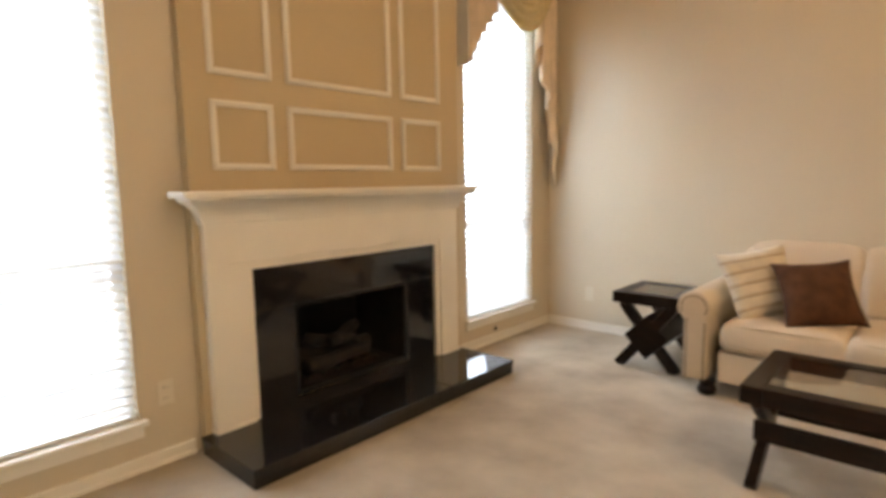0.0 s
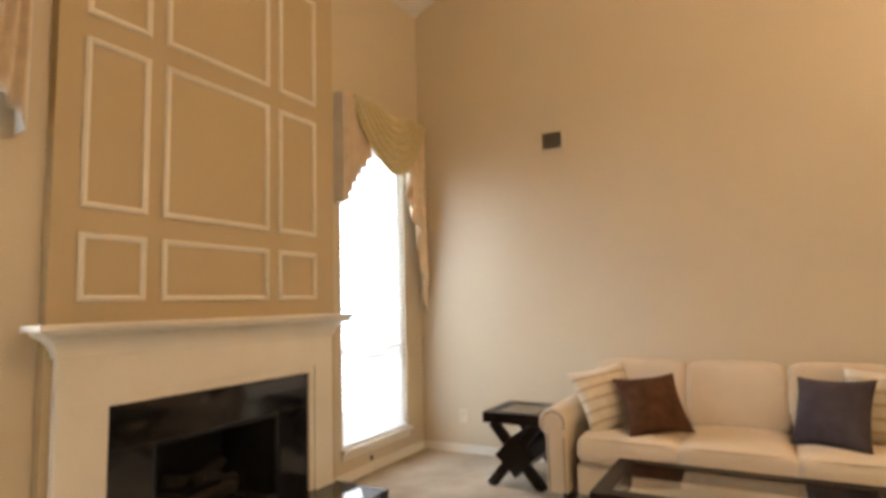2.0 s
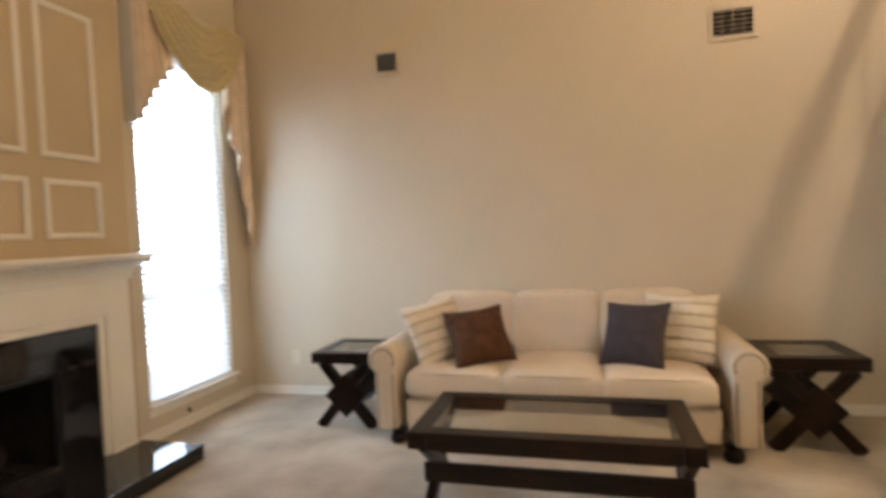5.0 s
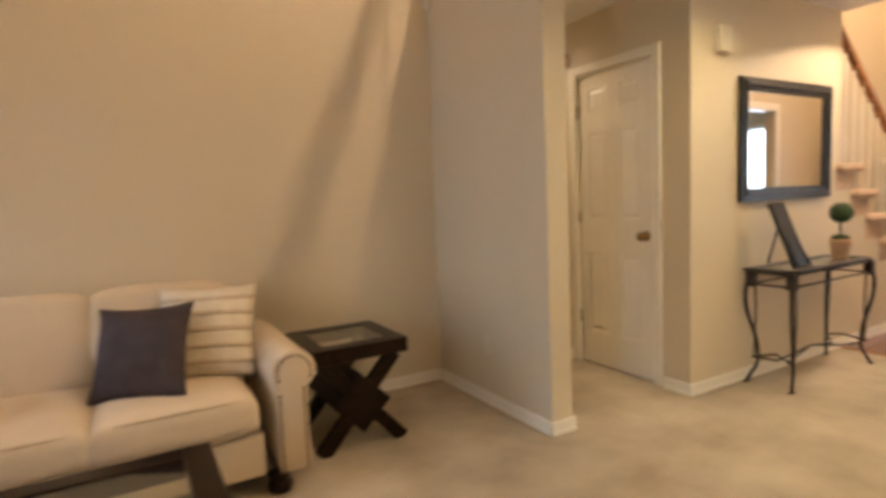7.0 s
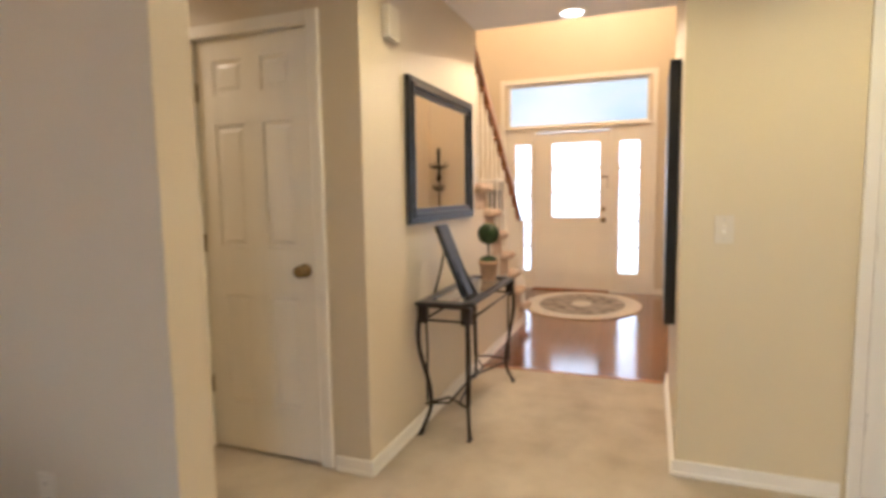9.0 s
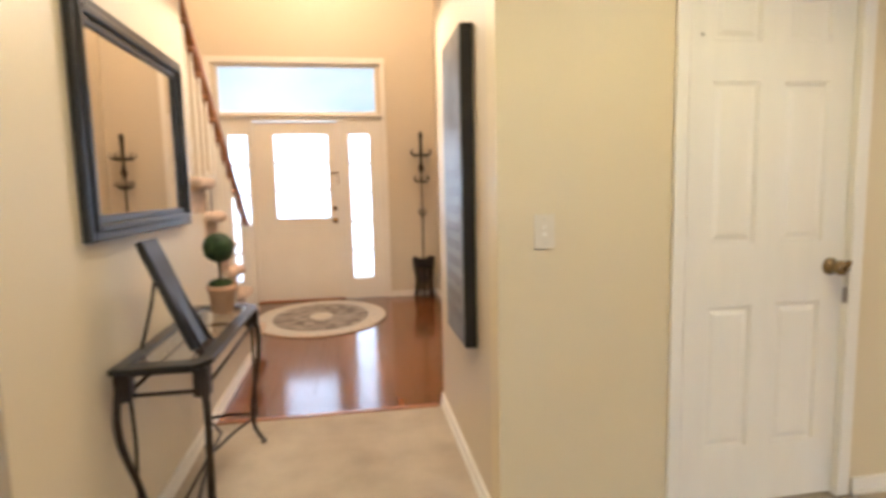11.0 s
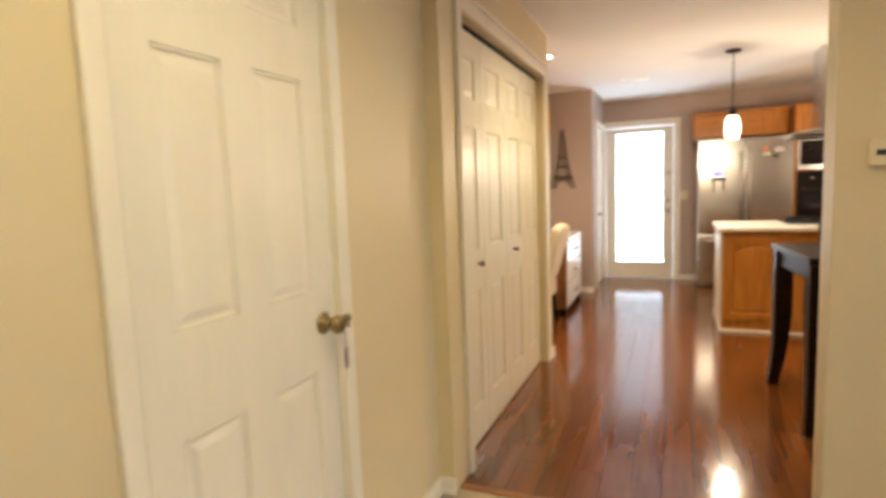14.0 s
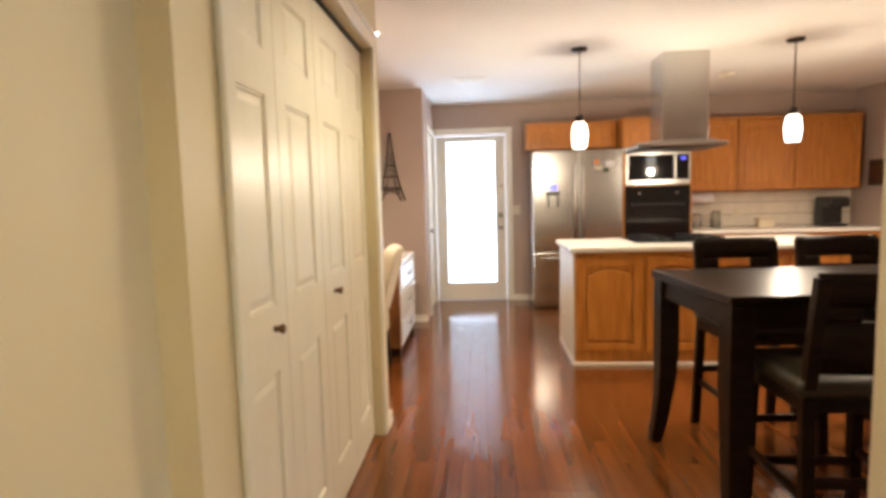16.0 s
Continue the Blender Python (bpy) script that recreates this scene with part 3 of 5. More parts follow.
    part("side_return", bx(0.002, s * 0.002 if s > 0 else -0.012, 2.08, 0.105, s * 0.012 if s > 0 else -0.002, 2.93, 0.002), LINING, v, "pale curtain lining turned to the wall")


valance(4.78, 5.985, "peach and sage silk swag valance with cascading tails")
valance(2.71, 1.45, "peach and sage silk swag valance beside the fireplace")


# ---- fireplace ----
fp = thing("fireplace", (0.062 + WEST, 3.758, 0.0), "white wooden mantel round a black marble fireplace with unlit gas logs", "fireplace")

fp.scale = (1.0, 1.018, 1.0)


def rel(bm):
    return moved(bm, Matrix.Translation((-0.11, -3.71, 0)))


crown = bmesh.new()
rings = []
for d, z in ((0.004, 1.10), (0.012, 1.104), (0.012, 1.116), (0.018, 1.138), (0.032, 1.162), (0.056, 1.185), (0.084, 1.201), (0.094, 1.208), (0.094, 1.2215)):
    rings.append([crown.verts.new(p) for p in ((0.112, 2.83 - d, z), (0.158 + d, 2.83 - d, z), (0.158 + d, 4.565 + d, z), (0.112, 4.565 + d, z))])
for a, b in zip(rings, rings[1:]):
    for k in range(4):
        crown.faces.new((a[k], a[(k + 1) % 4], b[(k + 1) % 4], b[k]))
crown.faces.new(rings[0][::-1])
crown.faces.new(rings[-1])
part("crown_moulding", rel(crown), TRIM, fp)
part("mantel_shelf", rel(bx(0.112, 2.70, 1.222, 0.285, 4.665, 1.252, 0.006)), TRIM, fp)
part("frieze", rel(bx(0.112, 2.83, 0.905, 0.158, 4.565, 1.10, 0.003)), TRIM, fp)
for y0, y1 in ((2.83, 3.02), (4.395, 4.565)):
    part("pilaster", rel(bx(0.112, y0, 0.092, 0.158, y1, 0.905, 0.003)), TRIM, fp)
    part("plinth", rel(bx(0.112, y0 - 0.006, 0.092, 0.168, y1 + 0.006, 0.11, 0.003)), TRIM, fp)
part("inner_moulding", rel(join(bx(0.112, 3.02, 0.862, 0.146, 4.395, 0.905, 0.005), bx(0.112, 3.02, 0.092, 0.146, 3.06, 0.862, 0.005), bx(0.112, 4.355, 0.092, 0.146, 4.395, 0.862, 0.005))), TRIM, fp)
part("marble_facing", rel(bx(0.112, 3.06, 0.647, 0.128, 4.355, 0.862, 0.002)), MARBLE, fp, "polished black marble slab")
part("marble_facing", rel(bx(0.112, 3.06, 0.092, 0.128, 3.289, 0.645, 0.002)), MARBLE, fp)
part("marble_facing", rel(bx(0.112, 4.116, 0.092, 0.128, 4.355, 0.645, 0.002)), MARBLE, fp)
part("marble_facing", rel(bx(0.112, 3.291, 0.092, 0.128, 4.114, 0.13, 0.002)), MARBLE, fp)
for box in ((-0.42, 3.285, 0.09, -0.398, 4.12, 0.71), (-0.398, 3.285, 0.09, 0.10, 3.30, 0.71), (-0.398, 4.105, 0.09, 0.10, 4.12, 0.71), (-0.398, 3.30, 0.69, 0.10, 4.105, 0.71), (-0.398, 3.30, 0.09, 0.10, 4.105, 0.132)):
    part("firebox_panel", rel(bx(*box)), SOOT_AND_GAPS, fp, "soot-black firebox lining")
part("firebox_frame", rel(bar_frame("x", 3.292, 4.113, 0.132, 0.643, 0.022, 0.100, 0.118)), BLACKW, fp)
for p0, p1, r in (((-0.16, 3.42, 0.24), (-0.12, 3.98, 0.25), 0.055), ((-0.02, 3.46, 0.22), (-0.06, 3.92, 0.23), 0.045), ((-0.15, 3.52, 0.34), (-0.02, 3.80, 0.32), 0.042), ((-0.02, 3.62, 0.33), (-0.17, 3.92, 0.37), 0.038)):
    d = Vector(p1) - Vector(p0)
    part("log", rel(tube([Vector(p0) + d * k / 6 + Vector((0.006 * math.sin(k * 2.1), 0, 0.008 * math.cos(k * 1.7))) for k in range(7)], r, 10, r * 0.85)), LOG, fp, "ceramic gas log")
part("grate", rel(join(*[bx(-0.20, 3.42 + 0.1 * k, 0.165, 0.04, 3.435 + 0.1 * k, 0.18) for k in range(6)], bx(-0.01, 3.40, 0.132, 0.005, 3.95, 0.18), bx(-0.19, 3.40, 0.132, -0.175, 3.95, 0.18))), IRON, fp)
ha = thing("hearth", (0.064 + WEST, 3.739, 0.001), "raised polished black marble hearth slab on the carpet", "hearth")
part("riser", bx(0.0, -0.932, 0.0, 0.483, 0.932, 0.067, 0.004), MARBLE, ha)
for k in range(3):
    part("marble_slab", bx(0.0, -0.937 + 0.6247 * k, 0.0675, 0.488, -0.937 + 0.6247 * (k + 1) - 0.0012, 0.091, 0.004), MARBLE, ha)


# ---- living-room furniture ----
def foot(x, y, parent):
    part("foot", lathe([(0.034, 0), (0.046, 0.006), (0.054, 0.03), (0.046, 0.05), (0.036, 0.058), (0.042, 0.066), (0.050, 0.085)], 20, (x, y, 0)), ESPRESSO, parent, "dark turned bun foot")


sofa = thing("sofa", (2.545, 5.52, 0.0), "cream linen three-seat sofa with rolled nailhead arms", "sofa")
SW, FR, BK = 1.115, -0.44, 0.44
for x, y in ((-0.95, -0.40), (0.95, -0.40), (-0.95, 0.38), (0.95, 0.38)):
    foot(x, y, sofa)
part("base", bx(-0.90, FR + 0.03, 0.085, 0.90, BK, 0.27, 0.018, 3), LINEN, sofa)
for i, x in enumerate((-0.582, 0, 0.582)):
    part("seat_cushion", moved(cushion(0.590, 0.69, 0.195, 0.50), Matrix.Translation((x, FR + 0.335, 0.274))), LINEN, sofa)
    part("back_cushion", moved(cushion(0.590, 0.23, 0.45, 0.30), Matrix.Translation((x, BK - 0.22, 0.42)) @ Matrix.Rotation(radians(-9), 4, "X")), LINEN, sofa)
    for zw, dz in ((0.432, 0.006), (0.300, -0.004)):
        part("welt", tube([(x - 0.270, FR + 0.014, zw), (x - 0.14, FR + 0.002, zw + dz), (x, FR - 0.002, zw + dz * 1.3), (x + 0.14, FR + 0.002, zw + dz), (x + 0.270, FR + 0.014, zw)], 0.006), STRIPE_D, sofa, "corded seam")
part("back_frame", bx(-0.95, BK - 0.14, 0.10, 0.95, BK, 0.80, 0.035, 3), LINEN, sofa)
for s in (-1, 1):
    out = []
    for k in range(13):
        a = radians(200 - k * 22)
        out.append((0.085 + 0.098 * math.cos(a), 0.515 + 0.098 * math.sin(a)))
    arm = [(0.03, 0.085), (0.03, 0.44)] + out[:11] + [(0.165, 0.44), (0.165, 0.085)]
    pts = [(s * (SW - x), z) for x, z in arm]
    ab = prism(pts, "y", FR, BK - 0.08, 0.012)
    for f in ab.faces:
        f.smooth = True
    armo = part("arm", ab, LINEN, sofa, "rolled linen arm")
    nails = []
    path = [(0.048, 0.10 + 0.02 * k) for k in range(18)]
    for k in range(14):
        a = radians(200 - k * 17)
        path.append((0.085 + 0.072 * math.cos(a), 0.515 + 0.072 * math.sin(a)))
    path += [(0.150, 0.42 - 0.02 * k) for k in range(17)]
    for x, z in path:
        nails.append(moved(lathe([(0.0078, 0), (0.006, 0.003), (0.001, 0.005)], 6), Matrix.Translation((s * (SW - x), FR - 0.0005, z)) @ Matrix.Rotation(radians(90), 4, "X")))
    tagged(part("nailhead_trim", join(*nails), NAIL, armo, "row of bronze nailheads"), kind="stuff")


def throw(name, s, t, material, loc, tilt, yaw, label, roll=0, seed=1):
    ob = new(name, to_mesh(name, pillow(s, t, seed), material))
    ob.matrix_world = pose(*loc) @ Matrix.Rotation(radians(yaw), 4, "Z") @ Matrix.Rotation(radians(tilt), 4, "X") @ Matrix.Rotation(radians(roll), 4, "Y")
    return tagged(ob, label, "pillow", "throw pillows on the sofa")


def striped(loc, tilt, yaw, label, roll, seed):
    top = new("throw_pillow")
    top.matrix_world = pose(*loc) @ Matrix.Rotation(radians(yaw), 4, "Z") @ Matrix.Rotation(radians(tilt), 4, "X") @ Matrix.Rotation(radians(roll), 4, "Y")
    tagged(top, label, "pillow", "throw pillows on the sofa")
    part("cover", pillow(0.44, 0.15, seed), CREAMF, top)
    for k in range(5):
        z = 0.07 + 0.075 * k

        def stripe(u, v, z=z):
            a = 2 * u - 1
            bb = ((z + (v - 0.5) * 0.022) - 0.22) / 0.22
            h = max(0.0, (1 - a * a) * (1 - bb * bb)) ** 0.55
            w = 0.15 * noise.noise(Vector((a * 1.7 + seed, bb * 1.7, seed * 3.1)))
            return (a * 0.22 * (1 - 0.10 * (1 - bb * bb) * a * a), -0.075 * h * (1 + w) - 0.003, 0.22 + bb * 0.22 * (1 - 0.10 * (1 - a * a) * bb * bb))
        part("stripe", sheet(stripe, 14, 2, 0.002), STRIPE_D, top, "tan woven stripe")


striped((1.89, 5.33, 0.458), -28, 42, "cream pillow with tan stripes against the sofa arm", -9, 2)
throw("throw_pillow", 0.40, 0.19, BROWNF, (2.15, 5.24, 0.462), -34, 26, "chocolate brown throw pillow leaning on the sofa back", -5, 5)
throw("throw_pillow", 0.41, 0.18, NAVYF, (2.99, 5.30, 0.448), -26, -30, "dark charcoal throw pillow leaning on the sofa back", -3, 7)
striped((3.27, 5.42, 0.450), -22, -20, "cream pillow with tan stripes in the sofa corner", 0, 9)


def x_table(name, w, d, h, loc, label, group, long=False):
    """A table with a glazed top and crossed legs; x across, y deep; origin at the middle of the floor print."""
    t = thing(name, loc, label, "table", group)
    th = 0.075
    part("top_frame", join(bx(-w / 2, -d / 2, h - th, -w / 2 + 0.085, d / 2, h, 0.005), bx(w / 2 - 0.085, -d / 2, h - th, w / 2, d / 2, h, 0.005),
                           bx(-w / 2 + 0.085, -d / 2, h - th, w / 2 - 0.085, -d / 2 + 0.085, h, 0.005), bx(-w / 2 + 0.085, d / 2 - 0.085, h - th, w / 2 - 0.085, d / 2, h, 0.005)), ESPRESSO, t)
    part("glass_top", bx(-w / 2 + 0.080, -d / 2 + 0.080, h - 0.014, w / 2 - 0.080, d / 2 - 0.080, h - 0.004), SMOKE, t, "bevelled tinted glass panel")
    e = 0.035
    if long:
        for x in (-w / 2 + 0.05, w / 2 - 0.05):
            part("leg", board((x, -d / 2 + e, 0), (x, d / 2 - 0.06, h - th), 0.055, 0.045, "x"), ESPRESSO, t)
            part("leg", board((x + 0.004, d / 2 - e, 0), (x + 0.004, -d / 2 + 0.06, h - th), 0.055, 0.041, "x"), ESPRESSO, t)
        for y in (-0.165, 0.165):
            part("lower_rail", bx(-w / 2 + 0.03, y - 0.014, 0.175, w / 2 - 0.03, y + 0.014, 0.262, 0.004), ESPRESSO, t)
    else:
        for y in (-d / 2 + 0.05, d / 2 - 0.05):
            part("leg", board((-w / 2 + e, y, 0), (w / 2 - 0.06, y, h - th), 0.07, 0.05, "y"), ESPRESSO, t)
            part("leg", board((w / 2 - e, y + 0.004, 0), (-w / 2 + 0.06, y + 0.004, h - th), 0.07, 0.046, "y"), ESPRESSO, t)
        q = 0.15
        zc = (h - th) / 2
        part("diamond_shelf", prism([(-q, zc), (0, zc - q), (q, zc), (0, zc + q)], "y", -d / 2 + 0.02, d / 2 - 0.02, 0.004), ESPRESSO, t, "dark diamond-shaped wine cubby")
    return t


x_table("end_table", 0.46, 0.50, 0.515, (1.15, 5.52, 0.0), "espresso wood end table with crossed legs and glass top", "pair of end tables")
x_table("end_table", 0.50, 0.50, 0.53, (3.955, 5.52, 0.0), "espresso wood end table with crossed legs near the partition", "pair of end tables")
x_table("coffee_table", 1.19, 0.61, 0.445, (2.60, 4.42, 0.0), "espresso wood coffee table with a tinted glass inset", "", True)


def vent(x0, x1, z0, z1):
    v = thing("air_vent", ((x0 + x1) / 2, 5.999, (z0 + z1) / 2), "metal wall air vent with dark slanted louvres", "air vent", "wall vents above the sofa")
    w, h = (x1 - x0) / 2, (z1 - z0) / 2
    part("frame", bar_frame("y", -w, w, -h, h, 0.030, -0.012, 0.0), PAINT, v)
    # Near-black sheet stands for the shaded duct behind the louvres.
    part("backing", bx(-w + 0.028, -0.002, -h + 0.028, w - 0.028, 0.0, h - 0.028), SOOT_AND_GAPS, v)
    n = 6
    for k in range(n):
        z = -h + 0.04 + k * (2 * h - 0.08) / (n - 1)
        part("slat", moved(bx(-w + 0.028, -0.009, -0.0015, w - 0.028, 0.009, 0.0015), Matrix.Translation((0, -0.006, z)) @ Matrix.Rotation(radians(45), 4, "X")), NICKEL, v)
    for k in (-1, 0, 1):
        part("divider", bx(k * w * 0.45 - 0.002, -0.013, -h + 0.028, k * w * 0.45 + 0.002, -0.010, h - 0.028), NICKEL, v)


vent(1.19, 1.41, 2.54, 2.74)
vent(3.60, 3.90, 2.49, 2.72)


def wall_plate(name, m, label, category, w=0.072, h=0.115, holes=2, toggle=False):
    """A cover plate whose face looks along its own -y."""
    p = new(name)
    p.matrix_world = m
    tagged(p, label, category)
    part("cover_plate", bx(-w / 2, -0.006, -h / 2, w / 2, 0, h / 2, 0.002), PLASTICW, p)
    if toggle:
        part("toggle", bx(-0.005, -0.016, -0.004, 0.005, -0.006, 0.014, 0.001), PLASTICW, p)
        part("slot", bx(-0.008, -0.0065, -0.016, 0.008, -0.0055, 0.018), DOORP, p)
        for z in (-0.042, 0.042):
            part("screw", moved(lathe([(0.003, 0), (0.0025, 0.0015)], 8), Matrix.Translation((0, -0.006, z)) @ Matrix.Rotation(radians(90), 4, "X")), NICKEL, p)
    else:
        for z in (-0.026, 0.026):
            part("socket", bx(-0.016, -0.008, z - 0.014, 0.016, -0.006, z + 0.014, 0.003), PLASTICW, p)
            # Near-black slips stand for the shade inside the socket slots.
            part("slot", join(bx(-0.008, -0.0085, z - 0.005, -0.006, -0.0075, z + 0.006), bx(0.006, -0.0085, z - 0.005, 0.008, -0.0075, z + 0.006)), SOOT_AND_GAPS, p)


wall_plate("wall_outlet", pose(0.374, 5.999, 0.31), "white duplex outlet low on the beige wall", "outlet")
wall_plate("wall_outlet", pose(WEST + 0.001, 2.68, 0.335, 0, 0, 90), "white duplex outlet beside the fireplace", "outlet")
wall_plate("wall_outlet", pose(4.799, 5.42, 0.36, 0, 0, -90), "beige duplex outlet low on the partition", "outlet")
th = thing("thermostat", (4.75, 1.4905, 1.372), "small white thermostat with a dark screen", "thermostat", rot=180)
part("housing", bx(-0.055, -0.022, -0.04, 0.055, 0, 0.04, 0.006), PLASTICW, th)
part("screen", bx(-0.04, -0.024, -0.008, 0.03, -0.0215, 0.008), PLASTICB, th)
pq = thing("wall_plaque", (5.819, 5.83, 2.16), "small orange-brown wooden plaque beside the hall door", "wall plaque", rot=-90)
part("board", bx(-0.035, -0.018, -0.045, 0.035, 0, 0.045, 0.004), HANDRAIL, pq)
part("inset", bx(-0.022, -0.021, -0.03, 0.022, -0.0175, 0.03, 0.002), OAK, pq)
sm = thing("smoke_detector", (3.29, -3.14, H - 0.001), "round white smoke detector on the kitchen ceiling", "smoke detector")
part("housing", lathe([(0.07, 0), (0.068, -0.02), (0.05, -0.034), (0.01, -0.036)], 24), PLASTICW, sm)
part("vent_ring", lathe([(0.058, -0.024), (0.060, -0.029), (0.05, -0.0345)], 24), CEIL, sm)
wall_plate("light_switch", pose(6.279, 3.358, 1.11, 0, 0, -90), "cream toggle light switch on the hall wall", "light switch", 0.074, 0.118, toggle=True)
wall_plate("light_switch", pose(5.244, -4.379, 1.12, 0, 0, 180), "white double light switch beside the back door", "light switch", 0.12, 0.115, toggle=True)
single("cable_plug", join(bx(-0.006, -0.012, -0.012, 0.010, 0.012, 0.012, 0.003), lathe([(0.005, 0), (0.005, 0.02)], 8)), IRON, "small dark cable outlet above the baseboard", "cable outlet", (WEST + 0.007, 5.20, 0.105))
sensor = thing("alarm_sensor", (4.77, 5.97, 2.47), "white plastic motion sensor in the corner", "sensor", rot=45)
part("housing", bx(-0.028, -0.036, -0.05, 0.028, 0.0, 0.05, 0.008), PLASTICW, sensor)
part("lens", bx(-0.020, -0.040, -0.03, 0.020, -0.035, 0.012, 0.003), CREAMF, sensor)
chime = thing("door_chime", (6.09, 4.819, 2.06), "white plastic door chime box above the mirror", "door chime")
part("housing", bx(-0.055, -0.042, -0.065, 0.055, 0, 0.085, 0.006), PLASTICW, chime)
part("grille", join(*[bx(-0.04, -0.044, -0.055 + 0.012 * k, 0.04, -0.0415, -0.050 + 0.012 * k) for k in range(5)]), PLASTICW, chime)
loft = thing("loft_railing", (4.84, 3.3, 2.592), "wooden loft railing above the hall", "railing")
part("handrail", bx(-0.032, -1.8, 0.77, 0.018, 2.68, 0.805, 0.008), HANDRAIL, loft)
for y in (-1.75, 2.64):
    part("newel_post", bx(-0.008, y - 0.035, 0, 0.062, y + 0.035, 0.82, 0.006), TRIM, loft)
part("slim_post", lathe([(0.008, 0.0), (0.008, 0.775)], 10, (-0.007, 1.31, 0)), TRIM, loft)
lb = thing("ceiling_lamp", (5.15, 3.3, 5.10), "hanging brass loft ceiling lamp", "ceiling lamp")
part("canopy", lathe([(0.07, -0.03), (0.075, 0)], 24), BRASS, lb)
part("stem", lathe([(0.008, -0.88), (0.008, -0.03)], 12), BRASS, lb)
# Assumed fixture for the unseen foyer bulb; its form is invented.
fc = thing("foyer_unseen_lamp", (9.3, 4.4, 5.10), "unseen brass lamp assumed high in the foyer", "ceiling lamp")
part("canopy", lathe([(0.07, -0.03), (0.075, 0)], 24), BRASS, fc)
part("stem", lathe([(0.008, -0.76), (0.008, -0.03)], 12), BRASS, fc)


# ---- doors ----
def knob(parent, x, y, z, material, turn=False):
    part("door_knob", moved(join(lathe([(0.033, 0), (0.033, 0.006), (0.012, 0.012), (0.011, 0.03), (0.024, 0.036), (0.029, 0.05), (0.026, 0.062), (0.010, 0.068)], 20)), Matrix.Translation((x, y, z)) @ Matrix.Rotation(radians(90), 4, "X")), material, parent, "round metal door knob")


def panel_door(name, w, h, m, label, material, columns=2, knob_x=None, knob_mat=None, casing=True, cw=0.058, rows=((0.24, 0.80), (1.03, 1.62), (1.76, 1.92)), group=""):
    """Closed panelled door; front looks along its own -y, x from 0 to w, in a wall 0.12 thick."""
    d = new(name)
    d.matrix_world = m
    tagged(d, label, "door", group, "structure" if name.startswith("door_") else "")
    sx = 0.10 if columns == 2 else 0.085
    mid = 0.10
    pw = (w - 2 * sx - (columns - 1) * mid) / columns
    cols = [(sx + k * (pw + mid), sx + k * (pw + mid) + pw) for k in range(columns)]
    bars = [bx(0.003, 0.019, 0.008, w - 0.003, 0.048, h - 0.003)]
    xs = [0.003] + [v for c in cols for v in c] + [w - 0.003]
    for a, b in zip(xs[::2], xs[1::2]):
        bars.append(bx(a, 0.012, 0.008, b, 0.0245, h - 0.003))
    zs = [0.008] + [v for r in rows for v in r] + [h - 0.003]
    for c in cols:
        for a, b in zip(zs[::2], zs[1::2]):
            bars.append(bx(c[0], 0.012, a, c[1], 0.0245, b))
    leaf = part("leaf", join(*bars), material, d)
    for c in cols:
        for r in rows:
            p = prism([(c[0] + 0.012, r[0] + 0.012), (c[1] - 0.012, r[0] + 0.012), (c[1] - 0.012, r[1] - 0.012), (c[0] + 0.012, r[1] - 0.012)], "y", 0.0135, 0.021)
            for v in p.verts:
                if v.co.y < 0.017:
                    v.co.x += 0.026 if v.co.x < (c[0] + c[1]) / 2 else -0.026
                    v.co.z += 0.026 if v.co.z < (r[0] + r[1]) / 2 else -0.026
            part("raised_panel", p, material, d)
            part("panel_bead", bar_frame("y", c[0], c[1], r[0], r[1], 0.011, 0.0140, 0.021, 0.004), material, d)
    if knob_x is not None:
        knob(d, knob_x, 0.012, 0.93, knob_mat)
        for z in (0.33, 1.05, 1.78):
            hx = 0.002 if knob_x > w / 2 else w - 0.002
            part("hinge", bx(hx - 0.006, 0.004, z - 0.045, hx + 0.006, 0.0125, z + 0.045, 0.002), knob_mat, d)
    if casing:
        part("door_casing", join(bx(-cw, -0.018, 0, -0.006, 0.0, h + cw, 0.005), bx(w + 0.006, -0.018, 0, w + cw, 0.0, h + cw, 0.005), bx(-0.006, -0.018, h + 0.006, w + 0.006, 0.0, h + cw, 0.005)), TRIM, d)
        part("door_jamb", join(bx(-0.006, -0.018, 0, 0.0, 0.10, h, 0.001), bx(w, -0.018, 0, w + 0.006, 0.10, h, 0.001), bx(-0.006, -0.018, h, w + 0.006, 0.10, h + 0.006, 0.001)), TRIM, d)
    return d


panel_door("door_1", 0.652, 2.022, pose(5.82, 5.726, 0.004, 0, 0, -90), "closed cream six-panel door at the end of the hall", DOORP, 2, 0.585, BRASS, cw=0.06)
d2 = panel_door("door_2", 0.682, 2.022, pose(6.28, 2.826, 0.004, 0, 0, -90), "closed cream six-panel door with keys in the knob", DOORP, 2, 0.62, BRASS, cw=0.055)
part("hanging_key", join(bx(0.612, -0.062, 0.80, 0.632, -0.059, 0.86, 0.001), tube([(0.622, -0.060, 0.92), (0.622, -0.063, 0.89), (0.622, -0.060, 0.86)], 0.002)), NICKEL, d2, "small key hanging from the knob")
part("key", join(bx(0.617, -0.078, 0.925, 0.623, -0.058, 0.938, 0.001), moved(lathe([(0.0, -0.0015), (0.013, -0.0015), (0.013, 0.0015), (0.0, 0.0015)], 14), Matrix.Translation((0.620, -0.072, 0.952)) @ Matrix.Rotation(radians(90), 4, "Y"))), BRASS, d2, "brass key standing in the knob")
part("peephole", moved(lathe([(0.006, 0), (0.004, 0.004)], 10), Matrix.Translation((0.06, 0.012, 1.78)) @ Matrix.Rotation(radians(90), 4, "X")), NICKEL, d2)
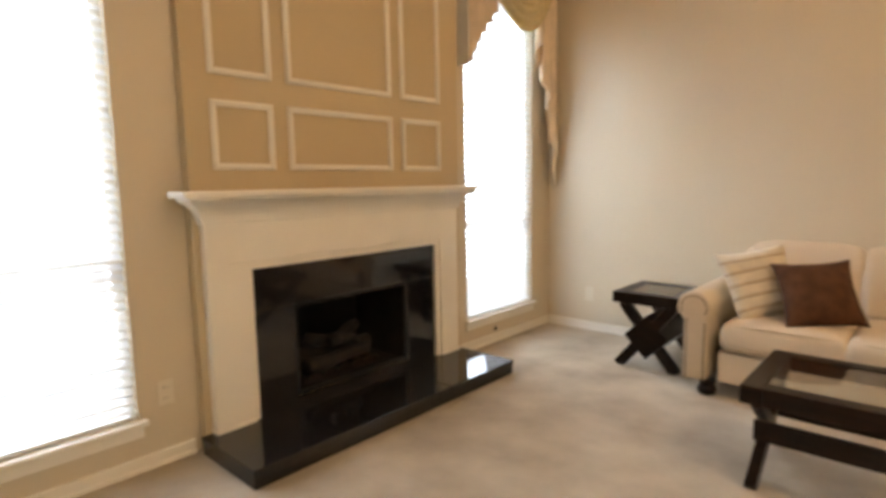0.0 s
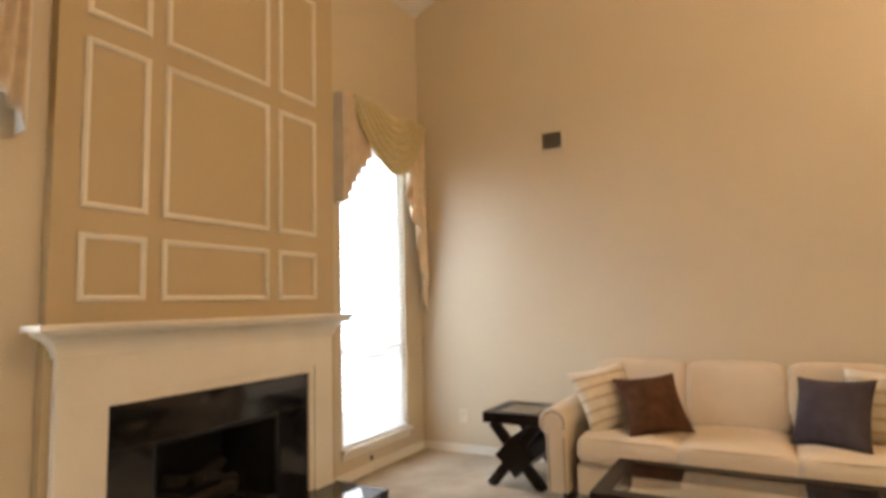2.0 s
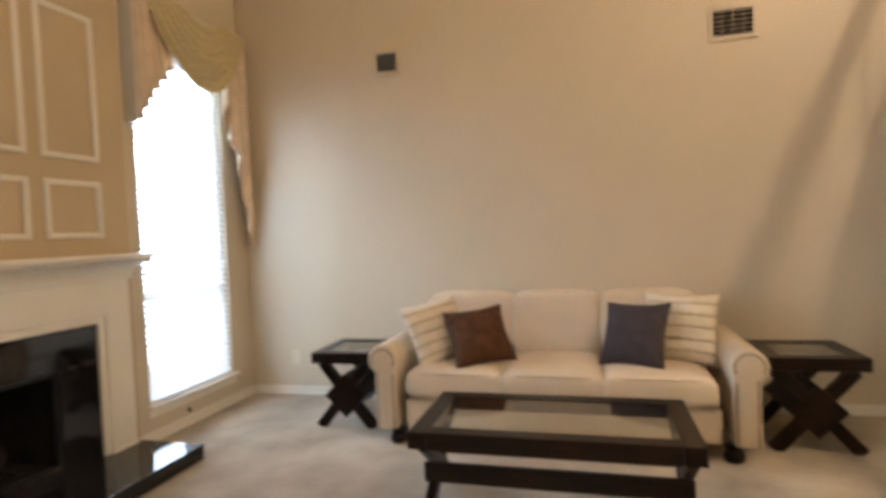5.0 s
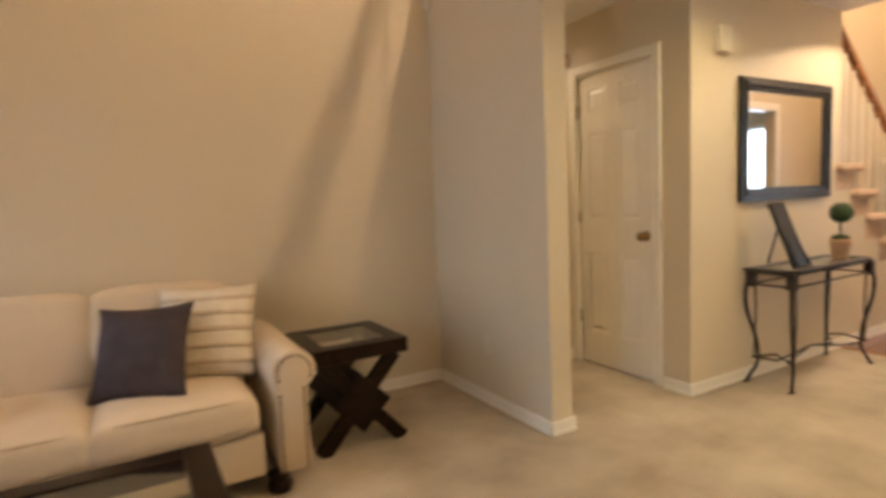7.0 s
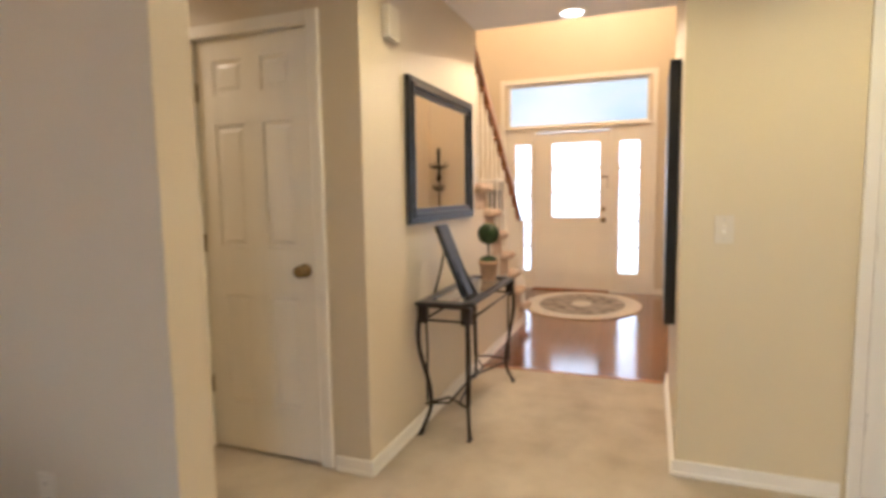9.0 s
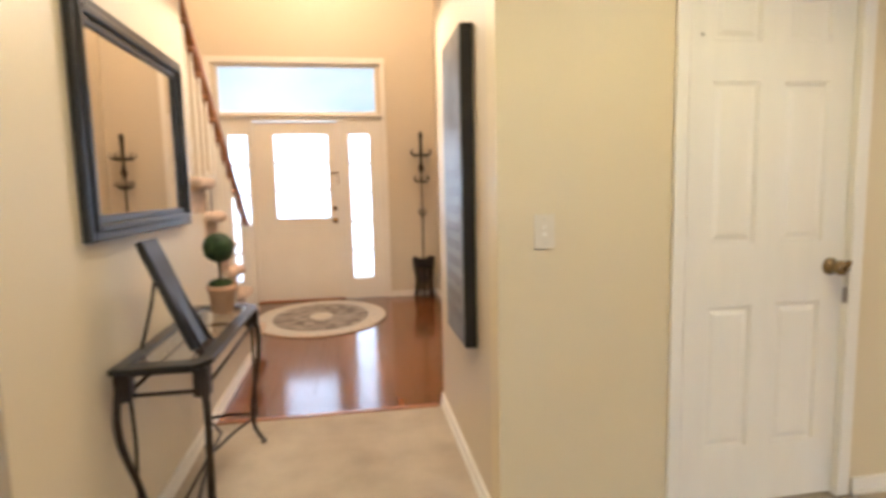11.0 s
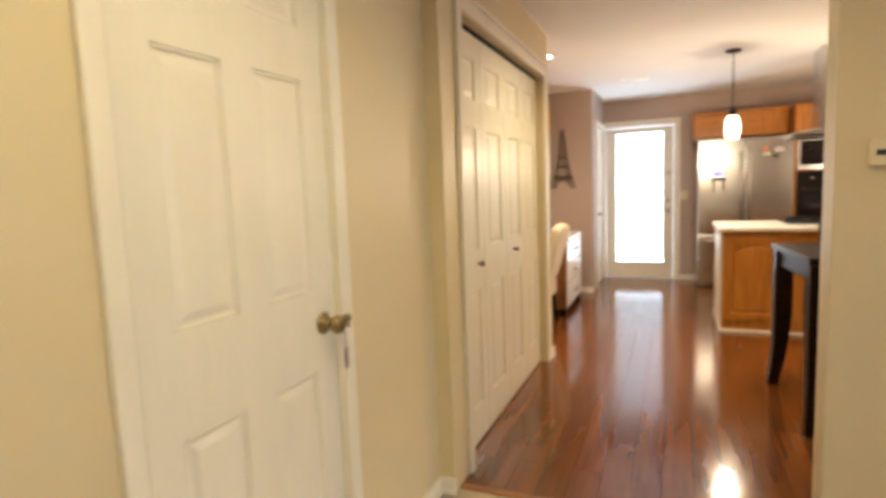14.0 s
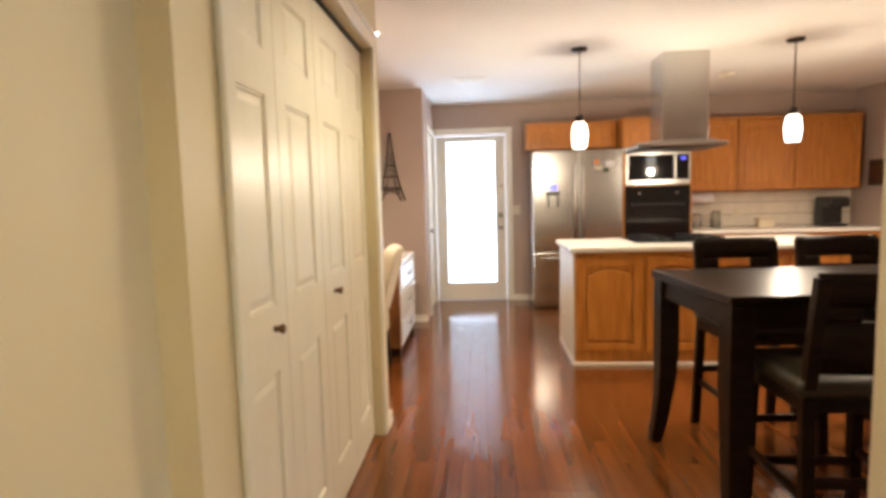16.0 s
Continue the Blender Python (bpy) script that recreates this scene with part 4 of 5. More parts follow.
closet = thing("door_closet", (6.21, 1.205, 0.0), "white four-leaf bifold closet doors, shut", "closet door", rot=-90)
tagged(closet, kind="structure")
LW = 1.65 / 4
for k in range(4):
    sx = 0.085
    x0 = k * LW + 0.002
    x1 = (k + 1) * LW - 0.002
    rows = ((0.20, 0.80), (1.00, 1.61), (1.74, 1.94))
    c = (x0 + sx, x1 - sx)
    bars = [bx(x0, 0.057, 0.012, x1, 0.082, 2.055), bx(x0, 0.050, 0.012, c[0], 0.0625, 2.055), bx(c[1], 0.050, 0.012, x1, 0.0625, 2.055)]
    zs = [0.012] + [v for r in rows for v in r] + [2.055]
    for a, b in zip(zs[::2], zs[1::2]):
        bars.append(bx(c[0], 0.050, a, c[1], 0.0625, b))
    leaf = part("leaf", join(*bars), DOORP, closet)
    for r in rows:
        p = prism([(c[0] + 0.012, r[0] + 0.012), (c[1] - 0.012, r[0] + 0.012), (c[1] - 0.012, r[1] - 0.012), (c[0] + 0.012, r[1] - 0.012)], "y", 0.0515, 0.0585)
        for v in p.verts:
            if v.co.y < 0.054:
                v.co.x += 0.026 if v.co.x < (c[0] + c[1]) / 2 else -0.026
                v.co.z += 0.026 if v.co.z < (r[0] + r[1]) / 2 else -0.026
        part("raised_panel", p, DOORP, leaf)
        part("panel_bead", bar_frame("y", c[0], c[1], r[0], r[1], 0.011, 0.0520, 0.0585, 0.004), DOORP, leaf)
    if k in (0, 2):
        part("pull_knob", moved(lathe([(0.010, 0), (0.007, 0.012), (0.014, 0.02), (0.015, 0.028), (0.006, 0.033)], 14), Matrix.Translation((x0 + (0.305 if k == 0 else 0.15), 0.050, 0.93)) @ Matrix.Rotation(radians(90), 4, "X")), NAIL, leaf, "small bronze pull")
part("track", bx(0.0, 0.045, 2.057, 1.65, 0.09, 2.079), SOOT_AND_GAPS, closet)
part("closet_casing", join(bx(-0.065, -0.018, 0, -0.004, 0.0, 2.145, 0.006), bx(1.654, -0.018, 0, 1.72, 0.0, 2.145, 0.006), bx(-0.004, -0.018, 2.083, 1.654, 0.0, 2.145, 0.006), bx(-0.08, -0.03, 2.145, 1.735, 0.0, 2.165, 0.005)), TRIM, closet)

# front door with sidelights and transom
fd = tagged(new("door_front"), "white front door with glazed top, flanked by sidelights", "front door", "", "structure")
fd.matrix_world = pose(10.92, 5.48, 0.0, 0, 0, -90)
# local x runs from 0 (y=5.48) to 1.82 (y=3.66)


def lit(parent, x0, x1, z0, z1, cols, rows, label=""):
    pane = part("pane", bx(x0, 0.055, z0, x1, 0.059, z1), GLASS, parent, label)
    pane.visible_shadow = False
    bars = [bar_frame("y", x0 - 0.014, x1 + 0.014, z0 - 0.014, z1 + 0.014, 0.014, 0.030, 0.075, 0.003)]
    for k in range(1, rows):
        z = z0 + (z1 - z0) * k / rows
        bars.append(bx(x0, 0.046, z - 0.014, x1, 0.068, z + 0.014))
    for k in range(1, cols):
        x = x0 + (x1 - x0) * k / cols
        bars.append(bx(x - 0.011, 0.0465, z0, x + 0.011, 0.0675, z1))
    part("muntins", join(*bars), TRIM, parent)


part("door_leaf", moved(join(*[bx(0.395, 0.04, 0.02, 1.315, 0.085, 0.948), bx(0.395, 0.04, 1.914, 1.315, 0.085, 2.04), bx(0.395, 0.04, 0.948, 0.604, 0.085, 1.914), bx(1.218, 0.04, 0.948, 1.315, 0.085, 1.914)]), Matrix.Identity(4)), TRIM, fd)
for x0, x1 in ((0.49, 0.81), (0.90, 1.22)):
    part("raised_panel", bx(x0, 0.033, 0.20, x1, 0.041, 0.80, 0.006), TRIM, fd)
lit(fd, 0.618, 1.204, 0.962, 1.90, 1, 3)
for x0, x1, wx0, wx1 in ((0.0, 0.36, 0.135, 0.325), (1.35, 1.82, 1.455, 1.675)):
    part("sidelight_frame", join(bx(x0, 0.03, 0.0, x1, 0.09, 0.226), bx(x0, 0.03, 1.914, x1, 0.09, 2.10), bx(x0, 0.03, 0.226, wx0 - 0.014, 0.09, 1.914), bx(wx1 + 0.014, 0.03, 0.226, x1, 0.09, 1.914)), TRIM, fd)
    lit(fd, wx0, wx1, 0.24, 1.90, 1, 5)
part("door_post", join(bx(0.362, 0.01, 0, 0.393, 0.10, 2.05, 0.002), bx(1.317, 0.01, 0, 1.348, 0.10, 2.05, 0.002), bx(0.362, 0.01, 2.052, 1.348, 0.10, 2.098, 0.002)), TRIM, fd)
part("transom_frame", join(bar_frame("y", 0.031, 1.789, 2.121, 2.669, 0.03, 0.02, 0.10, 0.004)), TRIM, fd)
tp = part("transom_pane", bx(0.062, 0.055, 2.152, 1.758, 0.059, 2.638), GLASS, fd)
tp.visible_shadow = False
part("front_casing", join(bx(-0.06, -0.02, 0, -0.001, 0.0, 2.74, 0.005), bx(1.821, -0.02, 0, 1.88, 0.0, 2.74, 0.005), bx(-0.001, -0.02, 2.675, 1.821, 0.0, 2.74, 0.005), bx(0.0, -0.012, 2.10, 1.82, 0.0, 2.12, 0.003)), TRIM, fd)
knob(fd, 1.262, 0.04, 0.92, BRASS)
part("deadbolt", moved(lathe([(0.028, 0), (0.028, 0.012), (0.012, 0.018), (0.012, 0.03)], 16), Matrix.Translation((1.262, 0.04, 1.06)) @ Matrix.Rotation(radians(90), 4, "X")), BRASS, fd)
part("door_chain", join(bx(1.22, 0.030, 1.455, 1.34, 0.040, 1.475, 0.002), bx(1.305, 0.032, 1.33, 1.312, 0.038, 1.46)), BRASS, fd)
part("door_sweep", bx(0.36, 0.0, 0.0, 1.35, 0.10, 0.018, 0.003), HANDRAIL, fd)

# cased opening on the foyer's side wall
struct("trim_foyer_opening", join(bx(8.665, 3.031, 0, 8.748, 3.05, 2.185, 0.005), bx(9.822, 3.031, 0, 9.905, 3.05, 2.185, 0.005), bx(8.748, 3.031, 2.102, 9.822, 3.05, 2.185, 0.005), bx(8.738, 2.905, 0, 8.7495, 3.031, 2.10), bx(9.8205, 2.905, 0, 9.832, 3.031, 2.10), bx(8.7495, 2.905, 2.0995, 9.8205, 3.031, 2.111)), TRIM, "white casing round the foyer opening", "door casing")

# back door with a lowered blind, pantry door, curtained side door
bd = tagged(new("door_back"), "white glazed back door with a white blind inside the glass", "back door", "", "structure")
bd.matrix_world = pose(6.22, -4.38, 0.0, 0, 0, 180)
part("door_leaf", join(bx(0.012, 0.03, 0.01, 0.12, 0.075, 2.03), bx(0.752, 0.03, 0.01, 0.858, 0.075, 2.03), bx(0.12, 0.03, 0.01, 0.752, 0.075, 0.21), bx(0.12, 0.03, 1.99, 0.752, 0.075, 2.03)), TRIM, bd)
part("glazing_bead", bar_frame("y", 0.118, 0.754, 0.208, 1.992, 0.018, 0.018, 0.032, 0.004), TRIM, bd)
pn = part("pane", bx(0.12, 0.050, 0.21, 0.752, 0.054, 1.99), GLASS, bd)
pn.visible_shadow = False
part("back_casing", join(bx(-0.075, -0.02, 0, 0.0, 0.0, 2.125, 0.005), bx(0.87, -0.02, 0, 0.945, 0.0, 2.125, 0.005), bx(0.0, -0.02, 2.05, 0.87, 0.0, 2.125, 0.005)), TRIM, bd)
knob(bd, 0.80, 0.03, 0.92, NICKEL)
part("deadbolt", moved(lathe([(0.028, 0), (0.028, 0.012), (0.012, 0.018), (0.012, 0.03)], 16), Matrix.Translation((0.80, 0.03, 1.06)) @ Matrix.Rotation(radians(90), 4, "X")), NICKEL, bd)
part("security_latch", bx(0.79, 0.012, 1.40, 0.83, 0.03, 1.44, 0.003), NICKEL, bd)
kb = thing("window_blind", (5.784, -4.412, 0.22), "white slatted blind lowered over the back door glass", "window blind", "white slatted window blinds")
kme = to_mesh("slat", moved(bx(-0.30, -0.0115, -0.0008, 0.30, 0.0115, 0.0008), Matrix.Rotation(radians(50), 4, "X")), BLIND)
for i in range(78):
    s = new("slat", kme)
    s.parent = kb
    s.location = (0, 0, 0.04 + i * 0.0218)
part("bottom_rail", bx(-0.30, -0.008, 0.0, 0.30, 0.008, 0.014, 0.002), BLIND, kb)
part("headrail", bx(-0.30, -0.009, 1.74, 0.30, 0.009, 1.765, 0.002), BLIND, kb)
panel_door("door_pantry", 0.742, 2.022, pose(6.24, -3.554, 0.004, 0, 0, -90), "closed white pantry door beside the back door", TRIM, 2, 0.07, NICKEL)
sd = panel_door("door_side", 0.72, 2.0, pose(6.76, -2.42, 0.004, 0, 0, -90), "white side door behind an orange and white curtain", TRIM, 2, 0.66, NICKEL, rows=((0.2, 0.9),))
oc = thing("door_curtain", (6.748, -2.80, 1.43), "orange and white gathered curtain on the side door", "curtain")
part("orange_band", sheet(lambda u, v: (-0.02 - 0.012 * math.sin(u * 40), -0.34 + 0.68 * u, 0.47 + 0.36 * v), 60, 2, 0.003), ORANGE, oc, "bright orange fabric")
part("white_band", sheet(lambda u, v: (-0.02 - 0.012 * math.sin(u * 40), -0.34 + 0.68 * u, 0.47 * v), 60, 2, 0.003), WHITEF, oc, "white sheer fabric")

# ---- stairs ----
st = thing("staircase", (9.12, 5.34, 0.0), "carpeted stairs climbing beside the foyer", "staircase")
tagged(st, kind="structure")
RUN, RISE = 0.2345, 0.193


def carpet_step(k, y0):
    """One wrapped step: a plain riser block under a tread with a fat rounded nose and end."""
    z1, xf = RISE * (k + 1), -RUN * k
    tread = bx(xf - 0.285, y0 - 0.055, z1 - 0.062, xf + 0.032, 0.515, z1, 0.029, 5)
    for f in tread.faces:
        f.smooth = True
    return join(bx(xf - 0.285, y0, z1 - RISE + 0.001, xf - 0.004, 0.515, z1 - 0.03, 0.010, 3), tread)


for k in range(7):
    part("step", carpet_step(k, -0.522), STAIRC, st, "step wrapped in pinkish-beige carpet")
for k in range(7, 12):
    part("step", carpet_step(k, -0.325), STAIRC, st)
rl = thing("stair_railing", (8.93, 4.85, 0.0), "reddish wooden handrail on slim white balusters", "stair railing")
part("handrail", board((0.02, 0.0, 1.045), (-1.445, 0.0, 2.315), 0.045, 0.055, "y", 0.014), HANDRAIL, rl)
part("newel_post", join(bx(0.045, -0.038, 0, 0.121, 0.038, 0.98, 0.006), bx(0.037, -0.046, 0.98, 0.129, 0.046, 1.005, 0.008)), TRIM, rl, "white square newel post")
part("rail_end", lathe([(0.012, -0.026), (0.030, -0.015), (0.034, 0.0), (0.028, 0.018), (0.010, 0.026)], 16, (0.035, 0.0, 1.03)), HANDRAIL, rl, "rounded wooden rail end")
for k in range(11):
    x = -0.03 - k * 0.128
    step = int((0.19 - x) / RUN) + 1
    zt = 1.045 + (0.02 - x) * (2.315 - 1.045) / 1.465 - 0.02
    part("baluster", lathe([(0.006, RISE * step - 0.004), (0.006, RISE * step + 0.12), (0.009, RISE * step + 0.16), (0.006, RISE * step + 0.22), (0.005, zt)], 10, (x, 0, 0)), TRIM, rl)
    part("rosette", lathe([(0.008, zt - 0.034), (0.021, zt - 0.026), (0.025, zt - 0.012), (0.018, zt)], 12, (x, 0, 0)), HANDRAIL, rl, "reddish wooden collar under the rail")
sh = thing("shelf_stand", (10.73, 5.65, 0.0), "slim white tiered shelf stand in the foyer corner", "shelf")
for x in (-0.15, 0.15):
    for y in (-0.15, 0.15):
        part("post", lathe([(0.011, 0.0), (0.009, 0.02), (0.009, 1.47), (0.013, 1.48), (0.004, 1.50)], 10, (x, y, 0)), TRIM, sh)
for z in (0.10, 0.55, 1.01, 1.45):
    part("shelf", bx(-0.16, -0.16, z - 0.012, 0.16, 0.16, z + 0.012, 0.004), TRIM, sh)
pf = thing("picture_frame", (10.70, 5.56, 1.0225), "dark blue framed picture on the white shelf", "picture frame", rot=-78)
part("frame", bar_frame("y", -0.08, 0.08, 0.0, 0.30, 0.018, -0.012, 0.012, 0.003), BLACKW, pf)
part("print", bx(-0.064, -0.004, 0.016, 0.064, 0.006, 0.284), NAVYF, pf)

# ---- hall and foyer things ----
mr = thing("wall_mirror", (6.785, 4.819, 1.50), "large mirror in a ribbed black frame", "mirror")
MW, MH = 0.525, 0.378
for o, wdt, dep in ((0.0, 0.034, 0.030), (0.030, 0.026, 0.040), (0.054, 0.030, 0.024)):
    part("frame", bar_frame("y", -MW + o, MW - o, -MH + o, MH - o, wdt, -dep, -0.001, 0.006), BLACKW, mr)
part("mirror_glass", bx(-MW + 0.08, -0.012, -MH + 0.08, MW - 0.08, -0.008, MH - 0.08), MIRROR, mr, "bevelled mirror glass")
cv = thing("wall_canvas", (6.835, 3.526, 1.255), "grey framed canvas with black edges on the hall wall", "picture")
part("stretcher", bx(-0.22, 0.0, -0.645, 0.22, 0.05, 0.645, 0.003), BLACKW, cv, "deep black picture edge")
part("print", bx(-0.20, 0.0495, -0.625, 0.20, 0.053, 0.625, 0.001), CANVAS, cv, "blurred grey-blue print")
for k in range(9):
    part("text_bar", bx(-0.16 + 0.01 * (k % 3), 0.0525, -0.55 + 0.075 * k, 0.16 - 0.015 * (k % 2), 0.0545, -0.51 + 0.075 * k), PRINTD, cv, "dark bar of unreadable lettering")

ct = thing("console_table", (6.78, 4.64, 0.0), "wrought-iron console table with a black-edged glass top", "console table")
TX, TY, TZ = 0.50, 0.15, 0.72
part("top_border", join(bx(-TX, TY - 0.05, TZ - 0.02, TX, TY, TZ, 0.003), bx(-TX, -TY + 0.05, TZ - 0.02, -TX + 0.07, TY - 0.05, TZ, 0.003), bx(TX - 0.07, -TY + 0.05, TZ - 0.02, TX, TY - 0.05, TZ, 0.003), prism([(-TX, -TY + 0.05), (-TX + 0.07, -TY), (TX - 0.07, -TY), (TX, -TY + 0.05)], "z", TZ - 0.02, TZ, 0.003)), BLACKW, ct, "glossy black border")
part("glass_inset", bx(-TX + 0.065, -TY + 0.045, TZ - 0.012, TX - 0.065, TY - 0.045, TZ - 0.004), SMOKE, ct)
for z in (TZ - 0.03, TZ - 0.10):
    part("rail", join(tube([(-TX + 0.04, -TY + 0.03, z), (TX - 0.04, -TY + 0.03, z)], 0.007), tube([(-TX + 0.04, TY - 0.03, z), (TX - 0.04, TY - 0.03, z)], 0.007), tube([(-TX + 0.04, -TY + 0.03, z), (-TX + 0.04, TY - 0.03, z)], 0.007), tube([(TX - 0.04, -TY + 0.03, z), (TX - 0.04, TY - 0.03, z)], 0.007)), IRON, ct)
for sx in (-1, 1):
    for sy in (-1, 1):
        x, y = sx * (TX - 0.04), sy * (TY - 0.03)
        leg = []
        for k in range(25):
            t = k / 24
            off = 0.050 * math.sin(2 * math.pi * (t * 0.95 + 0.02)) * (1 - 0.2 * t) + (0.055 * max(0, t - 0.85) / 0.15 if t > 0.85 else 0)
            leg.append((x + sx * off * 0.85 - sx * 0.02 * t, y + sy * off * 0.35, TZ - 0.02 - t * (TZ - 0.028)))
        lg = part("leg", tube(leg, 0.013, 8, 0.010), IRON, ct, "S-curved iron leg")
        part("scroll_foot", bx(leg[-1][0] - 0.022, leg[-1][1] - 0.012, 0.0, leg[-1][0] + 0.022, leg[-1][1] + 0.012, 0.012, 0.004), IRON, lg)
        part("spindle", tube([(x - sx * 0.035, y, TZ - 0.10), (x - sx * 0.050, y, 0.45), (x - sx * 0.032, y, 0.17)], 0.006), IRON, ct)
        part("corner_block", bx(x - 0.025, y - 0.025, TZ - 0.115, x + 0.025, y + 0.025, TZ - 0.022, 0.004), IRON, ct)
zc = 0.16
part("stretcher", join(*[tube([(sx * (TX - 0.05), sy * (TY - 0.03), zc), (sx * (TX - 0.17), sy * 0.03, zc - 0.03), (0, 0, zc + 0.02), (-sx * (TX - 0.17), -sy * 0.03, zc - 0.03), (-sx * (TX - 0.05), -sy * (TY - 0.03), zc)], 0.007) for sx, sy in ((1, 1), (1, -1))], *[tube([(sx * (TX - 0.05), -TY + 0.03, zc), (sx * (TX - 0.10), 0, zc + 0.03), (sx * (TX - 0.05), TY - 0.03, zc)], 0.007) for sx in (-1, 1)]), IRON, ct, "curled iron stretchers")

ez = thing("photo_easel", (6.50, 4.565, 0.7205), "black picture frame on a small tabletop easel", "picture frame")
lean = Matrix.Rotation(radians(-22), 4, "X")
part("picture_panel", moved(bx(-0.075, -0.012, 0.008, 0.075, 0.014, 0.42, 0.004), lean), BLACKW, ez)
part("backing", moved(bx(-0.065, 0.0142, 0.03, 0.065, 0.018, 0.40, 0.001), lean), LOG, ez)
part("easel_leg", tube([(0.0, 0.125, 0.31), (0.0, 0.16, 0.15), (0.0, 0.20, 0.006)], 0.006), IRON, ez)
part("easel_leg", tube([(-0.07, -0.02, 0.006), (-0.03, 0.135, 0.33)], 0.006), IRON, ez)
part("easel_leg", tube([(0.07, -0.02, 0.006), (0.03, 0.135, 0.33)], 0.006), IRON, ez)
part("easel_ledge", bx(-0.09, -0.03, 0.0, 0.09, 0.0, 0.008, 0.002), IRON, ez)

tp_ = thing("topiary", (7.08, 4.62, 0.7205), "small round boxwood topiary in a terracotta pot", "potted plant")
part("pot", lathe([(0.044, 0), (0.047, 0.005), (0.056, 0.10), (0.060, 0.102), (0.062, 0.128), (0.056, 0.128), (0.052, 0.115)], 24), TERRA, tp_, "pale terracotta pot")
part("stem", tube([(0, 0, 0.11), (0.003, 0.001, 0.18), (0, 0, 0.26)], 0.006), LOG, tp_)


def leaves(n, r, c, seed, squash=1.0):
    rnd = random.Random(seed)
    verts, faces = [], []
    for _ in range(n):
        d = Vector((rnd.gauss(0, 1), rnd.gauss(0, 1), rnd.gauss(0, 1))).normalized()
        p = Vector(c) + Vector((d.x, d.y, d.z * squash)) * r * rnd.uniform(0.80, 1.04)
        a = d.cross(Vector((rnd.gauss(0, 1), rnd.gauss(0, 1), rnd.gauss(0, 1)))).normalized()
        b = (d.cross(a) + 0.6 * d * rnd.uniform(-1, 1)).normalized()
        s = rnd.uniform(0.007, 0.012)
        k = len(verts)
        verts += [p - a * s, p + b * s * 0.5, p + a * s, p - b * s * 0.5]
        faces += [(k, k + 1, k + 2, k + 3)]
    me = bpy.data.meshes.new("leaf_ball")
    me.from_pydata([tuple(v) for v in verts], [], faces)
    me.materials.append(LEAF)
    return me


for nm, n, r, c, q in (("leaf_ball", 2600, 0.066, (0, 0, 0.30), 1.0), ("moss_ruff", 500, 0.052, (0, 0, 0.135), 0.4)):
    o = new(nm, leaves(n, r, c, 3, q))
    o.parent = tp_
core = bmesh.new()
bmesh.ops.create_icosphere(core, subdivisions=3, radius=0.055, matrix=Matrix.Translation((0, 0, 0.30)))
part("leaf_core", core, LEAF, tp_)
part("soil", lathe([(0.05, 0.11), (0.05, 0.118), (0.02, 0.124)], 16), SOIL, tp_)

rug = thing("oval_rug", (10.03, 4.37, 0.002), "oval cream rug with a grey medallion on the foyer planks", "rug")


def oval(a, b, z0, z1):
    return prism([(a * math.cos(2 * math.pi * k / 64), b * math.sin(2 * math.pi * k / 64)) for k in range(64)], "z", z0, z1)


part("border", oval(0.78, 0.64, 0, 0.010), RUG_A, rug, "cream outer border")
part("field", oval(0.60, 0.47, 0.010, 0.012), RUG_B, rug, "mottled grey-brown field")
part("medallion", oval(0.17, 0.11, 0.012, 0.0135), RUG_A, rug)
part("binding", tube([(0.782 * math.cos(2 * math.pi * k / 64), 0.642 * math.sin(2 * math.pi * k / 64), 0.006) for k in range(65)], 0.006, 6), STRIPE_D, rug)

cs = thing("coat_stand", (10.82, 3.22, 0.001), "black metal stand with scrolled hooks and an umbrella basket", "coat stand")
part("pole", tube([(0, 0, 0.02), (0, 0, 1.85)], 0.010), IRON, cs)
for k in range(12):
    a = 2 * math.pi * k / 12
    part("basket_stave", tube([(0.11 * math.cos(a), 0.11 * math.sin(a), 0.0), (0.09 * math.cos(a), 0.09 * math.sin(a), 0.18), (0.125 * math.cos(a), 0.125 * math.sin(a), 0.46)], 0.008, 6), IRON, cs, "black metal umbrella basket stave" if k == 0 else "")
for r, z in ((0.11, 0.012), (0.095, 0.2), (0.115, 0.36), (0.125, 0.46)):
    part("basket_ring", tube([(r * math.cos(2 * math.pi * k / 24), r * math.sin(2 * math.pi * k / 24), z) for k in range(25)], 0.008, 6), IRON, cs)
part("basket_band", lathe([(0.109, 0.355), (0.119, 0.452), (0.114, 0.452), (0.104, 0.355), (0.109, 0.355)], 24), BLACKW, cs)
for z, r in ((1.36, 0.09), (1.66, 0.13), (0.98, 0.04)):
    part("scroll_tier", join(*[tube([(0, 0, z), (r * 0.6 * math.cos(a), r * 0.6 * math.sin(a), z - 0.03), (r * math.cos(a), r * math.sin(a), z + 0.01), (r * 0.9 * math.cos(a), r * 0.9 * math.sin(a), z + 0.05)], 0.007, 6) for a in [2 * math.pi * k / 6 for k in range(6)]], tube([(r * 0.75 * math.cos(2 * math.pi * k / 20), r * 0.75 * math.sin(2 * math.pi * k / 20), z - 0.01) for k in range(21)], 0.006, 6)), IRON, cs)
part("finial", lathe([(0.012, 1.44), (0.035, 1.50), (0.015, 1.56), (0.02, 1.84), (0.028, 1.87), (0.004, 1.92)], 12), IRON, cs)


def downlight(x, y):
    d = thing("recessed_downlight", (x, y, H - 0.001), "one of seven lit recessed downlights, three of them added for fill", "downlight", "recessed ceiling downlights")
    part("trim_ring", lathe([(0.092, 0), (0.092, -0.006), (0.072, -0.008), (0.072, 0)], 28), TRIM, d)
